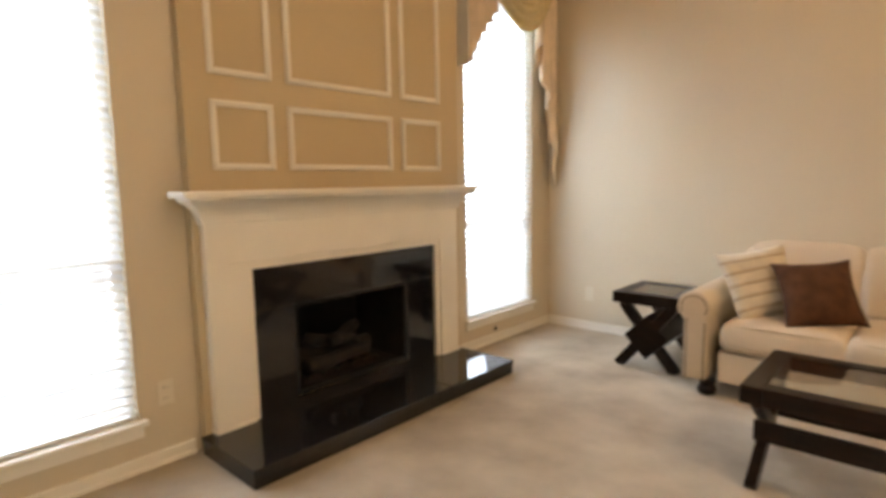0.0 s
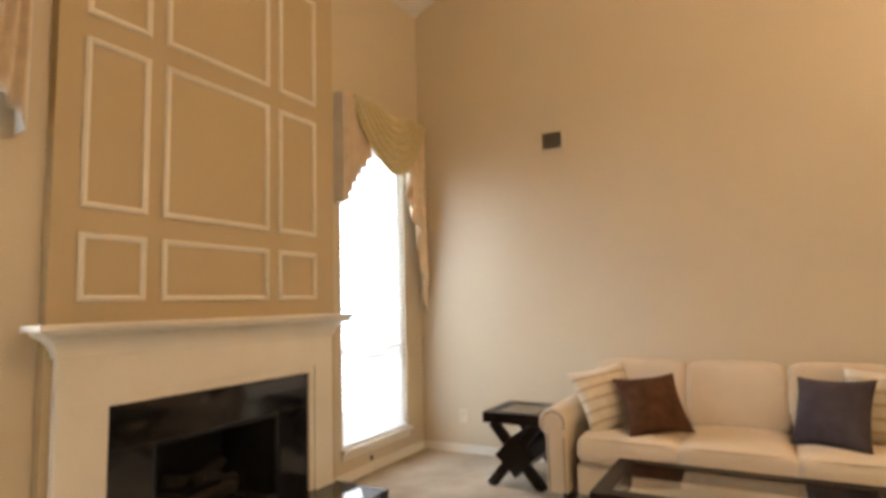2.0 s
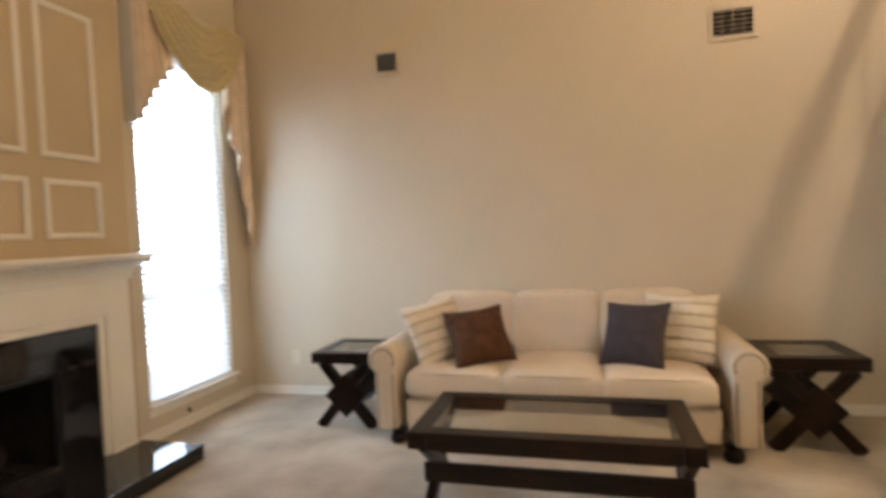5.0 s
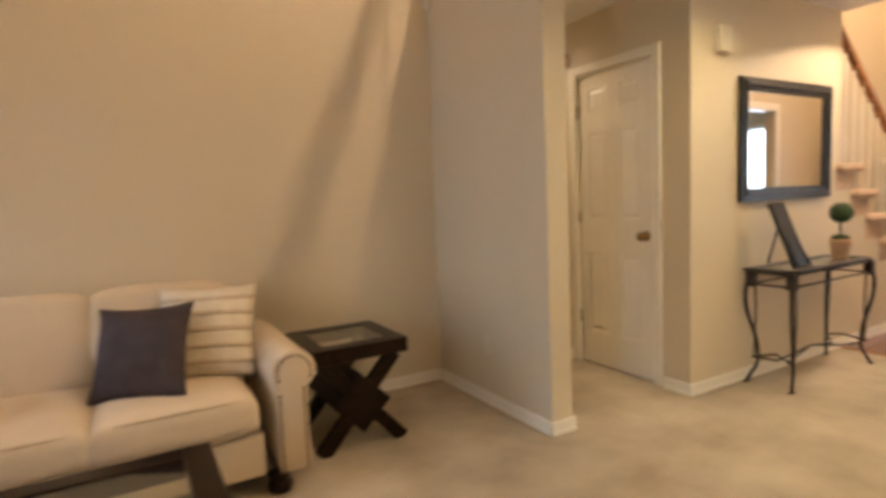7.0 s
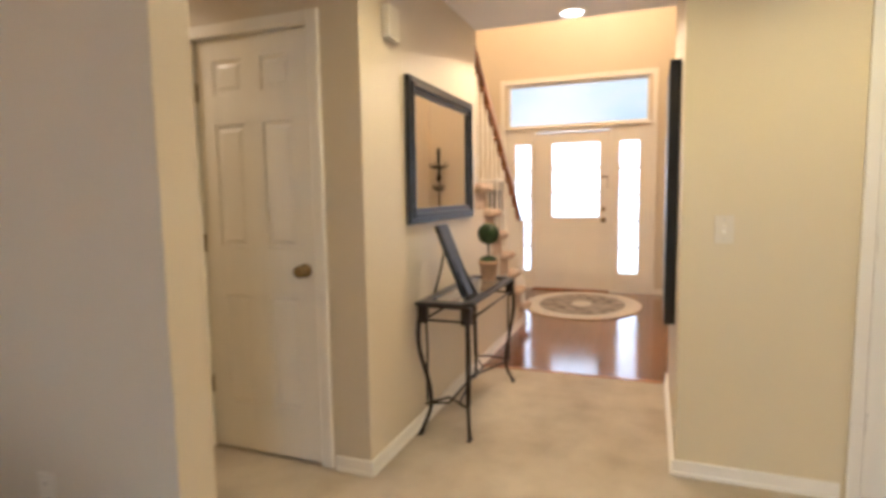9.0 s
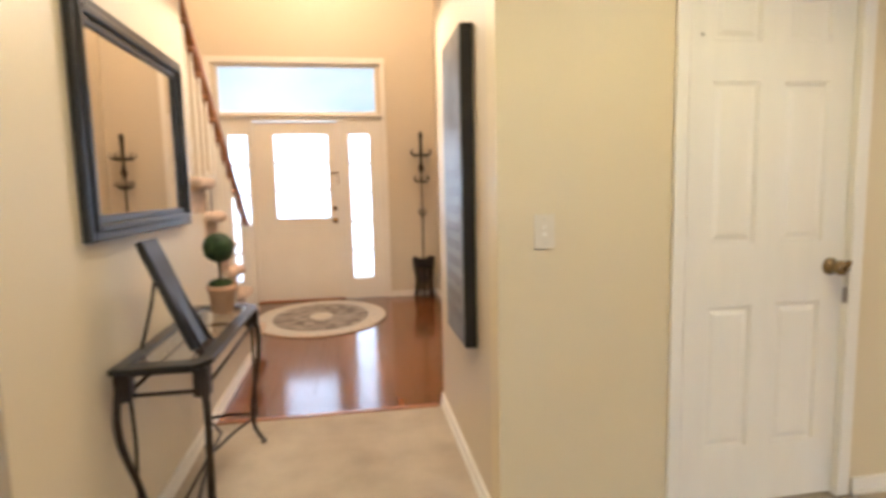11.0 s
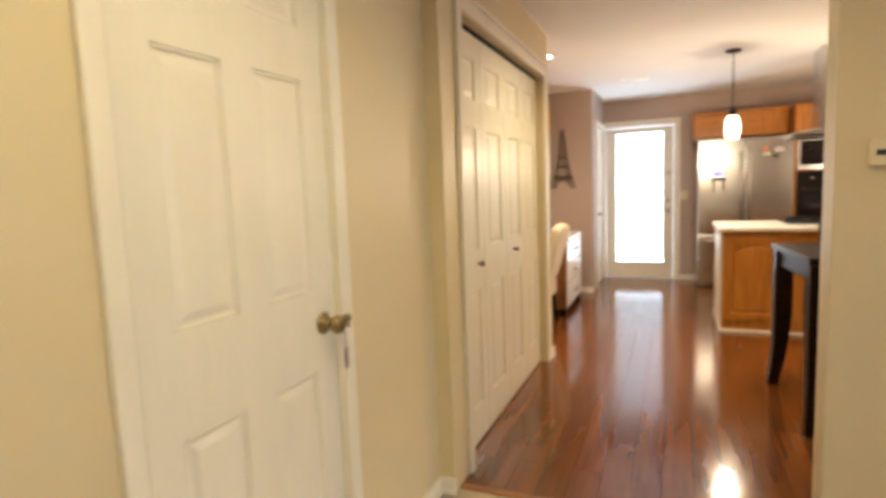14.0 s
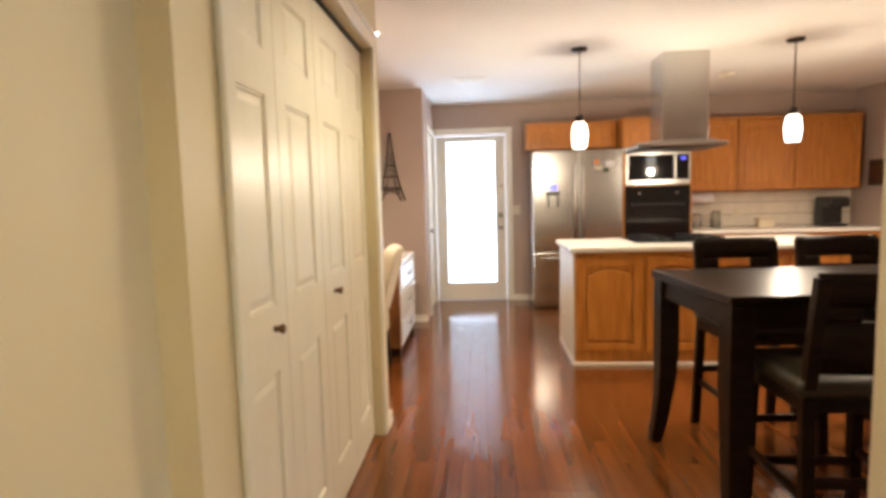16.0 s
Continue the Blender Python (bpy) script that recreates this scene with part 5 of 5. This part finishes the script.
    part("lens", lathe([(0.071, -0.002), (0.071, -0.005)], 28), BULBGLOW, d, "glowing bulb face")


# Third, fourth and last fixtures are added, to go with the unseen fill spots.
for x, y in ((7.36, 4.14), (5.75, 4.15), (5.35, 2.80), (5.38, 6.35), (6.38, -1.30), (5.4, 0.25), (2.2, -1.3)):
    downlight(x, y)


# ---- kitchen ----
def cab_door(name, w, h, parent, x, y, z, arch=True, material=OAK):
    """Raised-panel oak door facing +y; x is its middle."""
    d = part(name, join(bar_frame("y", x - w / 2, x + w / 2, z, z + h, 0.055, y, y + 0.02, 0.003), bx(x - w / 2 + 0.05, y, z + 0.05, x + w / 2 - 0.05, y + 0.003, z + h - 0.05)), material, parent)
    a, b, c, e = x - w / 2 + 0.078, x + w / 2 - 0.078, z + 0.078, z + h - 0.078
    pts = [(a, c), (b, c)]
    rise = min(0.06, h * 0.14) if arch else 0.0
    for k in range(11):
        t = k / 10
        pts.append((b + (a - b) * t, e - rise + rise * math.sin(math.pi * t) ** 0.7))
    p = prism(pts, "y", y + 0.004, y + 0.019, 0.006)
    part("raised_panel", p, material, d)
    return d


isl = thing("kitchen_island", (4.03, -2.06, 0.0), "honey-oak kitchen island with arched raised-panel doors", "kitchen island")
part("body", bx(-1.1, -0.37, 0.0, 0.93, 0.36, 0.86, 0.003), OAK, isl)
part("side_panel", bx(0.931, -0.37, 0.046, 0.945, 0.36, 0.86, 0.002), PLASTICW, isl, "whitish end panel")
part("base_moulding", join(bx(-1.12, 0.362, 0.0, 0.95, 0.378, 0.026, 0.003), bx(0.932, -0.37, 0.0, 0.95, 0.362, 0.045, 0.003)), TRIM, isl, "white base strip")
for x in (0.68, 0.17, -0.34, -0.85):
    cab_door("door", 0.47, 0.70, isl, x, 0.361, 0.115)
wall_plate("wall_outlet", pose(4.977, -2.16, 0.26, 0, 0, 90), "white outlet on the island end panel", "outlet")
single("island_countertop", bx(-1.13, -0.40, 0.862, 0.975, 0.40, 0.905, 0.012, 3), QUARTZ, "white countertop on the kitchen island", "countertop", (4.03, -2.06, 0.0))
ck = thing("cooktop", (4.08, -2.18, 0.906), "black gas cooktop with iron grates", "cooktop")
part("glass_plate", bx(-0.38, -0.25, 0, 0.38, 0.25, 0.010, 0.003), OVENB, ck)
for x in (-0.2, 0.2):
    for y in (-0.12, 0.12):
        part("burner_grate", join(*[bx(x - 0.11, y - 0.11 + 0.1 * k, 0.010, x + 0.11, y - 0.10 + 0.1 * k, 0.035) for k in range(3)], bx(x - 0.005, y - 0.11, 0.010, x + 0.005, y + 0.11, 0.034)), PLASTICB, ck)
        part("burner", lathe([(0.04, 0.010), (0.04, 0.022), (0.02, 0.026)], 16, (x, y, 0)), PLASTICB, ck)
hd = thing("range_hood", (4.0, -2.35, 1.65), "stainless steel island range hood with a square chimney", "range hood")
part("chimney", bx(-0.17, -0.15, 0.060, 0.19, 0.19, H - 1.65 - 0.001, 0.004), STEEL, hd)
part("canopy", join(bx(-0.27, -0.28, 0.0, 0.42, 0.32, 0.035, 0.006), prism([(-0.24, 0.035), (0.38, 0.035), (0.24, 0.060), (-0.20, 0.060)], "y", -0.20, 0.24, 0.004)), STEEL, hd)
part("filter", bx(-0.24, -0.24, -0.004, 0.38, 0.28, 0.001), PLASTICB, hd)


def pendant(x, y):
    p = thing("pendant_lamp", (x, y, H), "lit frosted-glass pendant lamp on a thin dark stem", "pendant lamp", "pendants over the island")
    part("canopy", lathe([(0.062, -0.001), (0.060, -0.018), (0.02, -0.026)], 24), IRON, p)
    part("stem", tube([(0, 0, -0.02), (0, 0, -0.50)], 0.005), IRON, p)
    part("cap", lathe([(0.012, -0.49), (0.030, -0.515), (0.040, -0.56)], 20), IRON, p)
    part("shade", lathe([(0.036, -0.56), (0.050, -0.585), (0.059, -0.65), (0.057, -0.70), (0.047, -0.752), (0.043, -0.755)], 28), LAMPGLOW, p, "glowing frosted glass shade")


pendant(4.88, -1.96)
pendant(3.29, -1.96)

fr = thing("refrigerator", (4.59, -4.06, 0.0), "stainless french-door refrigerator with an ice dispenser", "refrigerator")
part("body", bx(-0.485, -0.31, 0.02, 0.495, 0.24, 1.77, 0.006), STEEL, fr)
for x0, x1 in ((-0.485, -0.004), (0.004, 0.495)):
    part("door", bx(x0, 0.245, 0.66, x1, 0.31, 1.775, 0.012, 3), STEEL, fr)
part("freezer_drawer", bx(-0.485, 0.245, 0.06, 0.495, 0.31, 0.65, 0.012, 3), STEEL, fr)
for x in (-0.045, 0.045):
    part("handle", join(tube([(x, 0.31, 0.80), (x, 0.365, 0.84), (x, 0.365, 1.58), (x, 0.31, 1.62)], 0.013)), STEEL, fr)
part("handle", tube([(-0.38, 0.31, 0.585), (-0.34, 0.36, 0.585), (0.36, 0.36, 0.585), (0.40, 0.31, 0.585)], 0.013), STEEL, fr)
dp = part("dispenser", bar_frame("y", 0.185, 0.365, 1.10, 1.44, 0.012, 0.306, 0.316), STEEL, fr)
part("recess", bx(0.197, 0.305, 1.112, 0.353, 0.3125, 1.30), STEEL, dp)
part("spout", join(bx(0.20, 0.312, 1.29, 0.35, 0.335, 1.325, 0.004), bx(0.215, 0.312, 1.16, 0.232, 0.326, 1.29, 0.003), bx(0.318, 0.312, 1.16, 0.335, 0.326, 1.29, 0.003)), PLASTICB, dp, "black spout")
part("display", bx(0.23, 0.312, 1.345, 0.32, 0.3145, 1.40), BLUELED, dp, "blue lit display")
for k, (x, z, w, h, m) in enumerate(((-0.20, 1.64, 0.05, 0.035, ORANGE), (-0.21, 1.58, 0.07, 0.04, CREAMF), (-0.34, 1.62, 0.08, 0.05, WHITEF), (-0.30, 1.55, 0.06, 0.04, LEAF))):
    single("fridge_magnet", bx(-w / 2, 0, -h / 2, w / 2, 0.003, h / 2), m, "small paper magnet on the refrigerator door", "magnet", (4.59 + x, -3.749, z), group="fridge magnets")


def upper(x0, x1, y0, y1, z0, z1, n, label):
    c = thing("wall_cabinet", ((x0 + x1) / 2, (y0 + y1) / 2, z0), label, "kitchen cabinet", "oak wall cabinets")
    w, d, h = (x1 - x0) / 2, (y1 - y0) / 2, z1 - z0
    part("body", bx(-w, -d, 0, w, d, h, 0.002), OAK, c)
    part("top_moulding", bx(-w - 0.001, -d, h, w + 0.001, d + 0.028, h + 0.03, 0.006), OAK, c)
    dw = 2 * w / n
    for k in range(n):
        cab_door("door", dw - 0.02, h - 0.03, c, -w + dw * (k + 0.5), d + 0.001, 0.015, True)
    return c


upper(4.13, 5.13, -4.378, -3.98, 1.81, 2.08, 2, "honey-oak cabinet above the refrigerator")
upper(2.77, 3.36, -4.378, -4.06, 1.29, 2.08, 1, "honey-oak wall cabinet beside the oven")
upper(2.15, 2.76, -4.378, -4.06, 1.29, 2.08, 1, "honey-oak wall cabinet over the counter")
upper(1.44, 2.14, -4.378, -4.06, 1.29, 2.08, 1, "honey-oak wall cabinet near the corner")

ov = thing("oven_cabinet", (3.735, -4.06, 0.0), "tall oak cabinet with a built-in microwave and wall oven", "oven cabinet")
part("body", bx(-0.37, -0.315, 0.0, 0.37, 0.29, 2.08, 0.003), OAK, ov)
part("top_moulding", bx(-0.371, -0.315, 2.081, 0.371, 0.318, 2.11, 0.006), OAK, ov)
for x in (-0.185, 0.185):
    cab_door("door", 0.35, 0.30, ov, x, 0.291, 1.765)
cab_door("drawer_front", 0.71, 0.42, ov, 0, 0.291, 0.12, False)
mw = part("microwave", bx(-0.345, 0.291, 1.375, 0.345, 0.325, 1.745, 0.006), STEEL, ov, "stainless built-in microwave")
part("window", bx(-0.17, 0.326, 1.43, 0.315, 0.329, 1.70, 0.004), OVENB, mw)
part("control_panel", bx(-0.32, 0.326, 1.43, -0.19, 0.329, 1.70, 0.003), OVENB, mw)
part("clock_display", bx(-0.285, 0.329, 1.645, -0.235, 0.3305, 1.665), BLUELED, mw)
wo = part("wall_oven", bx(-0.345, 0.291, 0.62, 0.345, 0.325, 1.365, 0.006), OVENB, ov, "black glass wall oven")
part("oven_window", bx(-0.26, 0.326, 0.74, 0.26, 0.328, 1.10, 0.004), OVENB, wo)
part("handle", tube([(-0.28, 0.325, 1.165), (-0.27, 0.365, 1.165), (0.27, 0.365, 1.165), (0.28, 0.325, 1.165)], 0.011), PLASTICB, wo)
part("control_strip", bx(-0.32, 0.326, 1.23, 0.32, 0.328, 1.33, 0.002), OVENB, wo)
for x in (-0.2, 0.2):
    part("dial", moved(lathe([(0.018, 0), (0.015, 0.016)], 14), Matrix.Translation((x, 0.328, 1.28)) @ Matrix.Rotation(radians(-90), 4, "X")), STEEL, wo)

bc = thing("base_cabinet", (2.34, -4.06, 0.0), "honey-oak base cabinets along the kitchen wall", "kitchen cabinet")
part("body", bx(-1.01, -0.315, 0.09, 1.01, 0.27, 0.82, 0.002), OAK, bc)
part("toe_kick", bx(-1.01, -0.315, 0, 1.01, 0.21, 0.09), PLASTICB, bc)
for k in range(4):
    cab_door("door", 0.48, 0.52, bc, -0.757 + k * 0.505, 0.271, 0.11)
    part("drawer_front", bx(-0.757 + k * 0.505 - 0.24, 0.271, 0.66, -0.757 + k * 0.505 + 0.24, 0.29, 0.80, 0.006), OAK, bc)
single("kitchen_countertop", bx(-1.015, -0.317, 0.821, 1.015, 0.32, 0.862, 0.010, 3), QUARTZ, "white countertop below the wall cabinets", "countertop", (2.34, -4.06, 0.0))
bs = struct("trim_backsplash", bx(1.33, -4.379, 0.863, 3.36, -4.374, 1.289), GROUT, "grout behind the pale backsplash tiles", "backsplash")
tme = to_mesh("tile", bx(-0.072, -0.003, -0.068, 0.072, 0.003, 0.068, 0.002, 1), TILE)
for r in range(3):
    for k in range(14):
        o = new("tile", tme)
        o.parent = bs
        o.location = (1.405 + 0.145 * k, -4.3705, 0.935 + 0.141 * r)
cm = thing("coffee_maker", (1.69, -4.12, 0.8625), "black single-cup coffee maker on the counter", "coffee maker")
part("body", bx(-0.11, -0.15, 0, 0.11, 0.02, 0.30, 0.02, 3), PLASTICB, cm)
part("head", bx(-0.115, -0.14, 0.21, 0.115, 0.15, 0.33, 0.03, 3), PLASTICB, cm)
part("drip_tray", bx(-0.09, 0.02, 0, 0.09, 0.15, 0.03, 0.006), PLASTICB, cm)
tw = thing("towel_holder", (3.11, -4.20, 1.288), "white paper towel roll hung under the cabinet", "paper towels")
part("roll", moved(lathe([(0.018, -0.14), (0.058, -0.14), (0.058, 0.14), (0.018, 0.14)], 24), Matrix.Translation((0, 0, -0.075)) @ Matrix.Rotation(radians(90), 4, "Y")), WHITEF, tw, "white paper roll")
part("bracket", join(bx(-0.155, -0.01, -0.085, -0.148, 0.01, 0.0), bx(0.148, -0.01, -0.085, 0.155, 0.01, 0.0)), STEEL, tw)
for x, y, r, h, m, l in ((3.18, -4.10, 0.05, 0.17, GLASS, "clear glass canister on the counter"), (2.98, -4.08, 0.055, 0.20, SMOKE, "clear storage jar on the counter")):
    j = thing("storage_jar", (x, y, 0.8625), l, "jar", "jars on the counter")
    part("jar", lathe([(r * 0.9, 0), (r, 0.01), (r, h * 0.85), (r * 0.8, h * 0.93), (r * 0.78, h * 0.93), (r * 0.94, h * 0.84), (r * 0.94, 0.015), (0.002, 0.012)], 20), m, j)
    part("lid", lathe([(r * 0.85, h * 0.935), (r * 0.85, h), (r * 0.2, h + 0.006)], 20), STEEL, j)
bp = thing("napkin_box", (2.42, -4.12, 0.8625), "small cream box on the kitchen counter", "box")
part("box", bx(-0.09, -0.05, 0, 0.09, 0.05, 0.09, 0.008), CREAMF, bp)
part("lid", bx(-0.093, -0.053, 0.0905, 0.093, 0.053, 0.105, 0.005), STRIPE_D, bp)
wp = thing("wall_picture", (1.322, -3.95, 1.45), "small dark red picture on the kitchen wall", "picture")
part("frame", bx(0.0, -0.13, -0.14, 0.018, 0.13, 0.14, 0.003), BLACKW, wp)
part("print", bx(0.0178, -0.11, -0.12, 0.020, 0.11, 0.12), BROWNF, wp)
for x in (2.64, 1.45):
    wall_plate("wall_outlet", pose(x, -4.366, 1.02, 0, 0, 180), "white outlet on the tiled backsplash", "outlet")
kv = thing("ceiling_vent", (5.74, -2.92, H - 0.001), "white louvred ceiling vent", "ceiling vent")
part("frame", join(bx(-0.15, -0.09, -0.008, 0.15, -0.07, 0, 0.002), bx(-0.15, 0.07, -0.008, 0.15, 0.09, 0, 0.002), bx(-0.15, -0.07, -0.008, -0.13, 0.07, 0, 0.002), bx(0.13, -0.07, -0.008, 0.15, 0.07, 0, 0.002)), TRIM, kv)
for k in range(6):
    part("slat", bx(-0.13, -0.062 + 0.023 * k, -0.007, 0.13, -0.050 + 0.023 * k, -0.003), TRIM, kv)

ef = thing("metal_tower", (6.585, -3.236, 1.27), "dark metal wall ornament shaped like a lattice tower", "wall decor")
TH = 0.70
side = [(0.145, 0.0), (0.105, 0.12), (0.075, 0.23), (0.045, 0.37), (0.022, 0.55), (0.006, TH)]
for s in (-1, 1):
    part("leg", tube([(s * a, 0.010, b) for a, b in side], 0.007, 6), IRON, ef)
    part("inner_leg", tube([(s * (a - 0.045), 0.010, b) for a, b in side[:3]], 0.006, 6), IRON, ef)
for z, a in ((0.12, 0.105), (0.14, 0.10), (0.25, 0.072), (0.37, 0.047)):
    part("crossbar", bx(-a - 0.008, 0.004, z - 0.006, a + 0.008, 0.016, z + 0.006), IRON, ef)
part("lattice", join(*[tube([(s * (0.07 - 0.012 * k), 0.010, 0.25 + 0.05 * k), (-s * (0.062 - 0.011 * k), 0.010, 0.30 + 0.05 * k)], 0.003, 5) for k in range(5) for s in (-1, 1)]), IRON, ef)
part("arch", tube([(0.10 * math.cos(a), 0.010, 0.10 * math.sin(a)) for a in [math.pi * k / 14 for k in range(15)]], 0.005, 6), IRON, ef)

dk = thing("writing_desk", (6.60, -2.42, 0.0), "reddish-brown wooden desk, glossy top and drawers whitened as reflected daylight", "desk")
# White here stands for back-door daylight reflected in the glossy desk.
part("top", bx(-0.28, -0.47, 0.745, 0.13, 0.47, 0.78, 0.005), QUARTZ, dk, "glossy top with reflected daylight painted white")
part("carcass", bx(-0.26, -0.45, 0.06, 0.12, 0.45, 0.744, 0.003), HANDRAIL, dk)
for r in range(3):
    # Drawer fronts carry the same painted reflection.
    part("drawer_front", bx(-0.278, -0.43, 0.09 + 0.22 * r, -0.261, 0.43, 0.29 + 0.22 * r, 0.005), QUARTZ, dk, "glossy drawer front with reflected daylight painted white")
    part("handle", tube([(-0.278, -0.12, 0.20 + 0.22 * r), (-0.30, -0.10, 0.20 + 0.22 * r), (-0.30, 0.10, 0.20 + 0.22 * r), (-0.278, 0.12, 0.20 + 0.22 * r)], 0.006), STEEL, dk)
for y in (-0.42, 0.42):
    for x in (-0.23, 0.09):
        part("foot", bx(x - 0.025, y - 0.025, 0, x + 0.025, y + 0.025, 0.06, 0.003), ESPRESSO, dk)
pc = thing("parsons_chair", (6.52, -1.60, 0.0), "cream upholstered chair with dark legs at the desk", "chair", rot=90)
part("seat", moved(cushion(0.44, 0.32, 0.14, 0.2), Matrix.Translation((0, -0.05, 0.40))), CREAMF, pc)
part("backrest", moved(cushion(0.44, 0.10, 0.55, 0.25), Matrix.Translation((0, 0.075, 0.42)) @ Matrix.Rotation(radians(-15), 4, "X")), CREAMF, pc)
part("skirt", bx(-0.21, -0.19, 0.27, 0.21, 0.12, 0.42, 0.012), CREAMF, pc)
for x in (-0.18, 0.18):
    for y in (-0.16, 0.09):
        part("leg", tube([(x, y, 0.29), (x * 1.04, y * 1.35, 0.0)], 0.024, 6, 0.015), ESPRESSO, pc)

# ---- dining ----
dt = thing("dining_table", (4.122, -0.08, 0.0), "dark espresso counter-height dining table", "dining table", rot=4.4)
part("tabletop", bx(-0.64, -0.39, 0.867, 0.635, 0.39, 0.905, 0.006), ESPRESSO, dt)
part("apron", join(bx(-0.61, -0.37, 0.775, 0.605, -0.35, 0.866), bx(-0.61, 0.35, 0.775, 0.605, 0.37, 0.866), bx(-0.61, -0.35, 0.775, -0.59, 0.35, 0.866), bx(0.585, -0.35, 0.775, 0.605, 0.35, 0.866)), ESPRESSO, dt)
for sx in (-1, 1):
    for sy in (-1, 1):
        x, y = sx * 0.578, sy * 0.332
        leg = bx(x - 0.048, y - 0.048, 0.0, x + 0.048, y + 0.048, 0.866)
        bmesh.ops.subdivide_edges(leg, edges=[e for e in leg.edges if abs(e.verts[0].co.z - e.verts[1].co.z) > 0.1], cuts=10)
        for v in leg.verts:
            low = max(0.0, 1.0 - v.co.z / 0.5)
            v.co.x = x + (v.co.x - x) * (1.0 - 0.38 * low) + sx * 0.03 * low ** 2
            v.co.y = y + (v.co.y - y) * (1.0 - 0.38 * low) + sy * 0.06 * low ** 2
        bmesh.ops.bevel(leg, geom=[e for e in leg.edges if abs(e.verts[0].co.z - e.verts[1].co.z) > 0.01], offset=0.005, segments=2, affect="EDGES", profile=0.5)
        part("leg", leg, ESPRESSO, dt, "square tapered leg that curves outward")


def counter_chair(x, y, rot, label):
    c = thing("counter_chair", (x, y, 0.0), label, "chair", "counter-height chairs round the table", rot)
    c.scale = (1.08, 1.0, 1.0)
    part("seat", moved(cushion(0.44, 0.43, 0.075, 0.3), Matrix.Translation((0, 0, 0.60))), LEATHER, c, "dark padded seat")
    part("seat_frame", bx(-0.21, -0.205, 0.555, 0.21, 0.205, 0.605, 0.005), ESPRESSO, c)
    for s in (-1, 1):
        part("leg", board((s * 0.195, -0.20, 0), (s * 0.185, -0.185, 0.56), 0.038, 0.038, "y"), ESPRESSO, c)
        part("back_post", join(board((s * 0.195, 0.235, 0), (s * 0.19, 0.19, 0.60), 0.04, 0.036, "y"), board((s * 0.19, 0.19, 0.59), (s * 0.19, 0.255, 1.02), 0.04, 0.036, "y")), ESPRESSO, c)
    for z, y0 in ((0.18, -0.195), (0.30, 0.21)):
        part("stretcher", bx(-0.185, y0 - 0.012, z, 0.185, y0 + 0.012, z + 0.035, 0.003), ESPRESSO, c)
    for s in (-1, 1):
        part("stretcher", bx(s * 0.19 - 0.010, -0.18, 0.235, s * 0.19 + 0.010, 0.21, 0.265, 0.003), ESPRESSO, c)
    def back(u0, u1, z0, z1):
        return sheet(lambda u, v: (u0 + (u1 - u0) * u, 0.205 + 0.15 * (z0 + (z1 - z0) * v - 0.62) + 0.03 * math.sin(math.pi * (u0 + (u1 - u0) * u + 0.205) / 0.41), z0 + (z1 - z0) * v), 10, 3, 0.022)
    part("top_rail", back(-0.205, 0.205, 0.925, 1.035), ESPRESSO, c, "curved top rail")
    part("back_panel", back(-0.185, 0.185, 0.70, 0.875), ESPRESSO, c, "solid curved back panel")
    for s0, s1 in ((-0.185, -0.085), (0.085, 0.185)):
        part("back_block", back(s0, s1, 0.8755, 0.9245), ESPRESSO, c)


counter_chair(4.24, -0.43, 184, "dark wooden counter chair with padded seat facing the island")
counter_chair(3.68, -0.47, 184, "dark wooden counter chair on the island side")
counter_chair(4.37, 0.40, 0, "dark wooden counter chair with its back to the living room")
counter_chair(3.72, 0.38, 0, "dark wooden counter chair beside its twin")


# ---- plank floors ----
def planks(parent, x0, x1, y0, y1, along, seed):
    rnd = random.Random(seed)
    w, L = 0.127, 1.22
    u0, u1, v0, v1 = (x0, x1, y0, y1) if along == "y" else (y0, y1, x0, x1)
    meshes = {}
    n = int((u1 - u0) / w + 0.999)
    for i in range(n):
        a, b = u0 + i * w, min(u0 + (i + 1) * w, u1)
        v = v0 - rnd.choice((0.15, 0.4, 0.65, 0.9))
        while v < v1:
            p, q = max(v, v0), min(v + L, v1)
            v += L
            if q - p < 0.03:
                continue
            key = (round(b - a, 3), round(q - p, 3))
            if key not in meshes:
                hw, hl = key[0] / 2 - 0.0004, key[1] / 2 - 0.0004
                meshes[key] = to_mesh("plank", bx(-hw, -hl, -0.012, hw, hl, 0.0, 0.0008, 1), OAKFLOOR)
            o = new("plank", meshes[key])
            o.parent = parent
            c, d = (a + b) / 2, (p + q) / 2
            o.matrix_world = pose(c, d, 0) if along == "y" else pose(d, c, 0, 0, 0, 90)


wf = tagged(new("floor_kitchen"), "glossy red-brown plank floor of the kitchen", "wood floor", "", "structure")
planks(wf, 1.32, 6.76, -4.38, 1.362, "y", 4)
ff = tagged(new("floor_foyer"), "glossy red-brown plank floor of the foyer", "wood floor", "", "structure")
planks(ff, 7.558, 10.92, 3.03, 5.86, "x", 8)
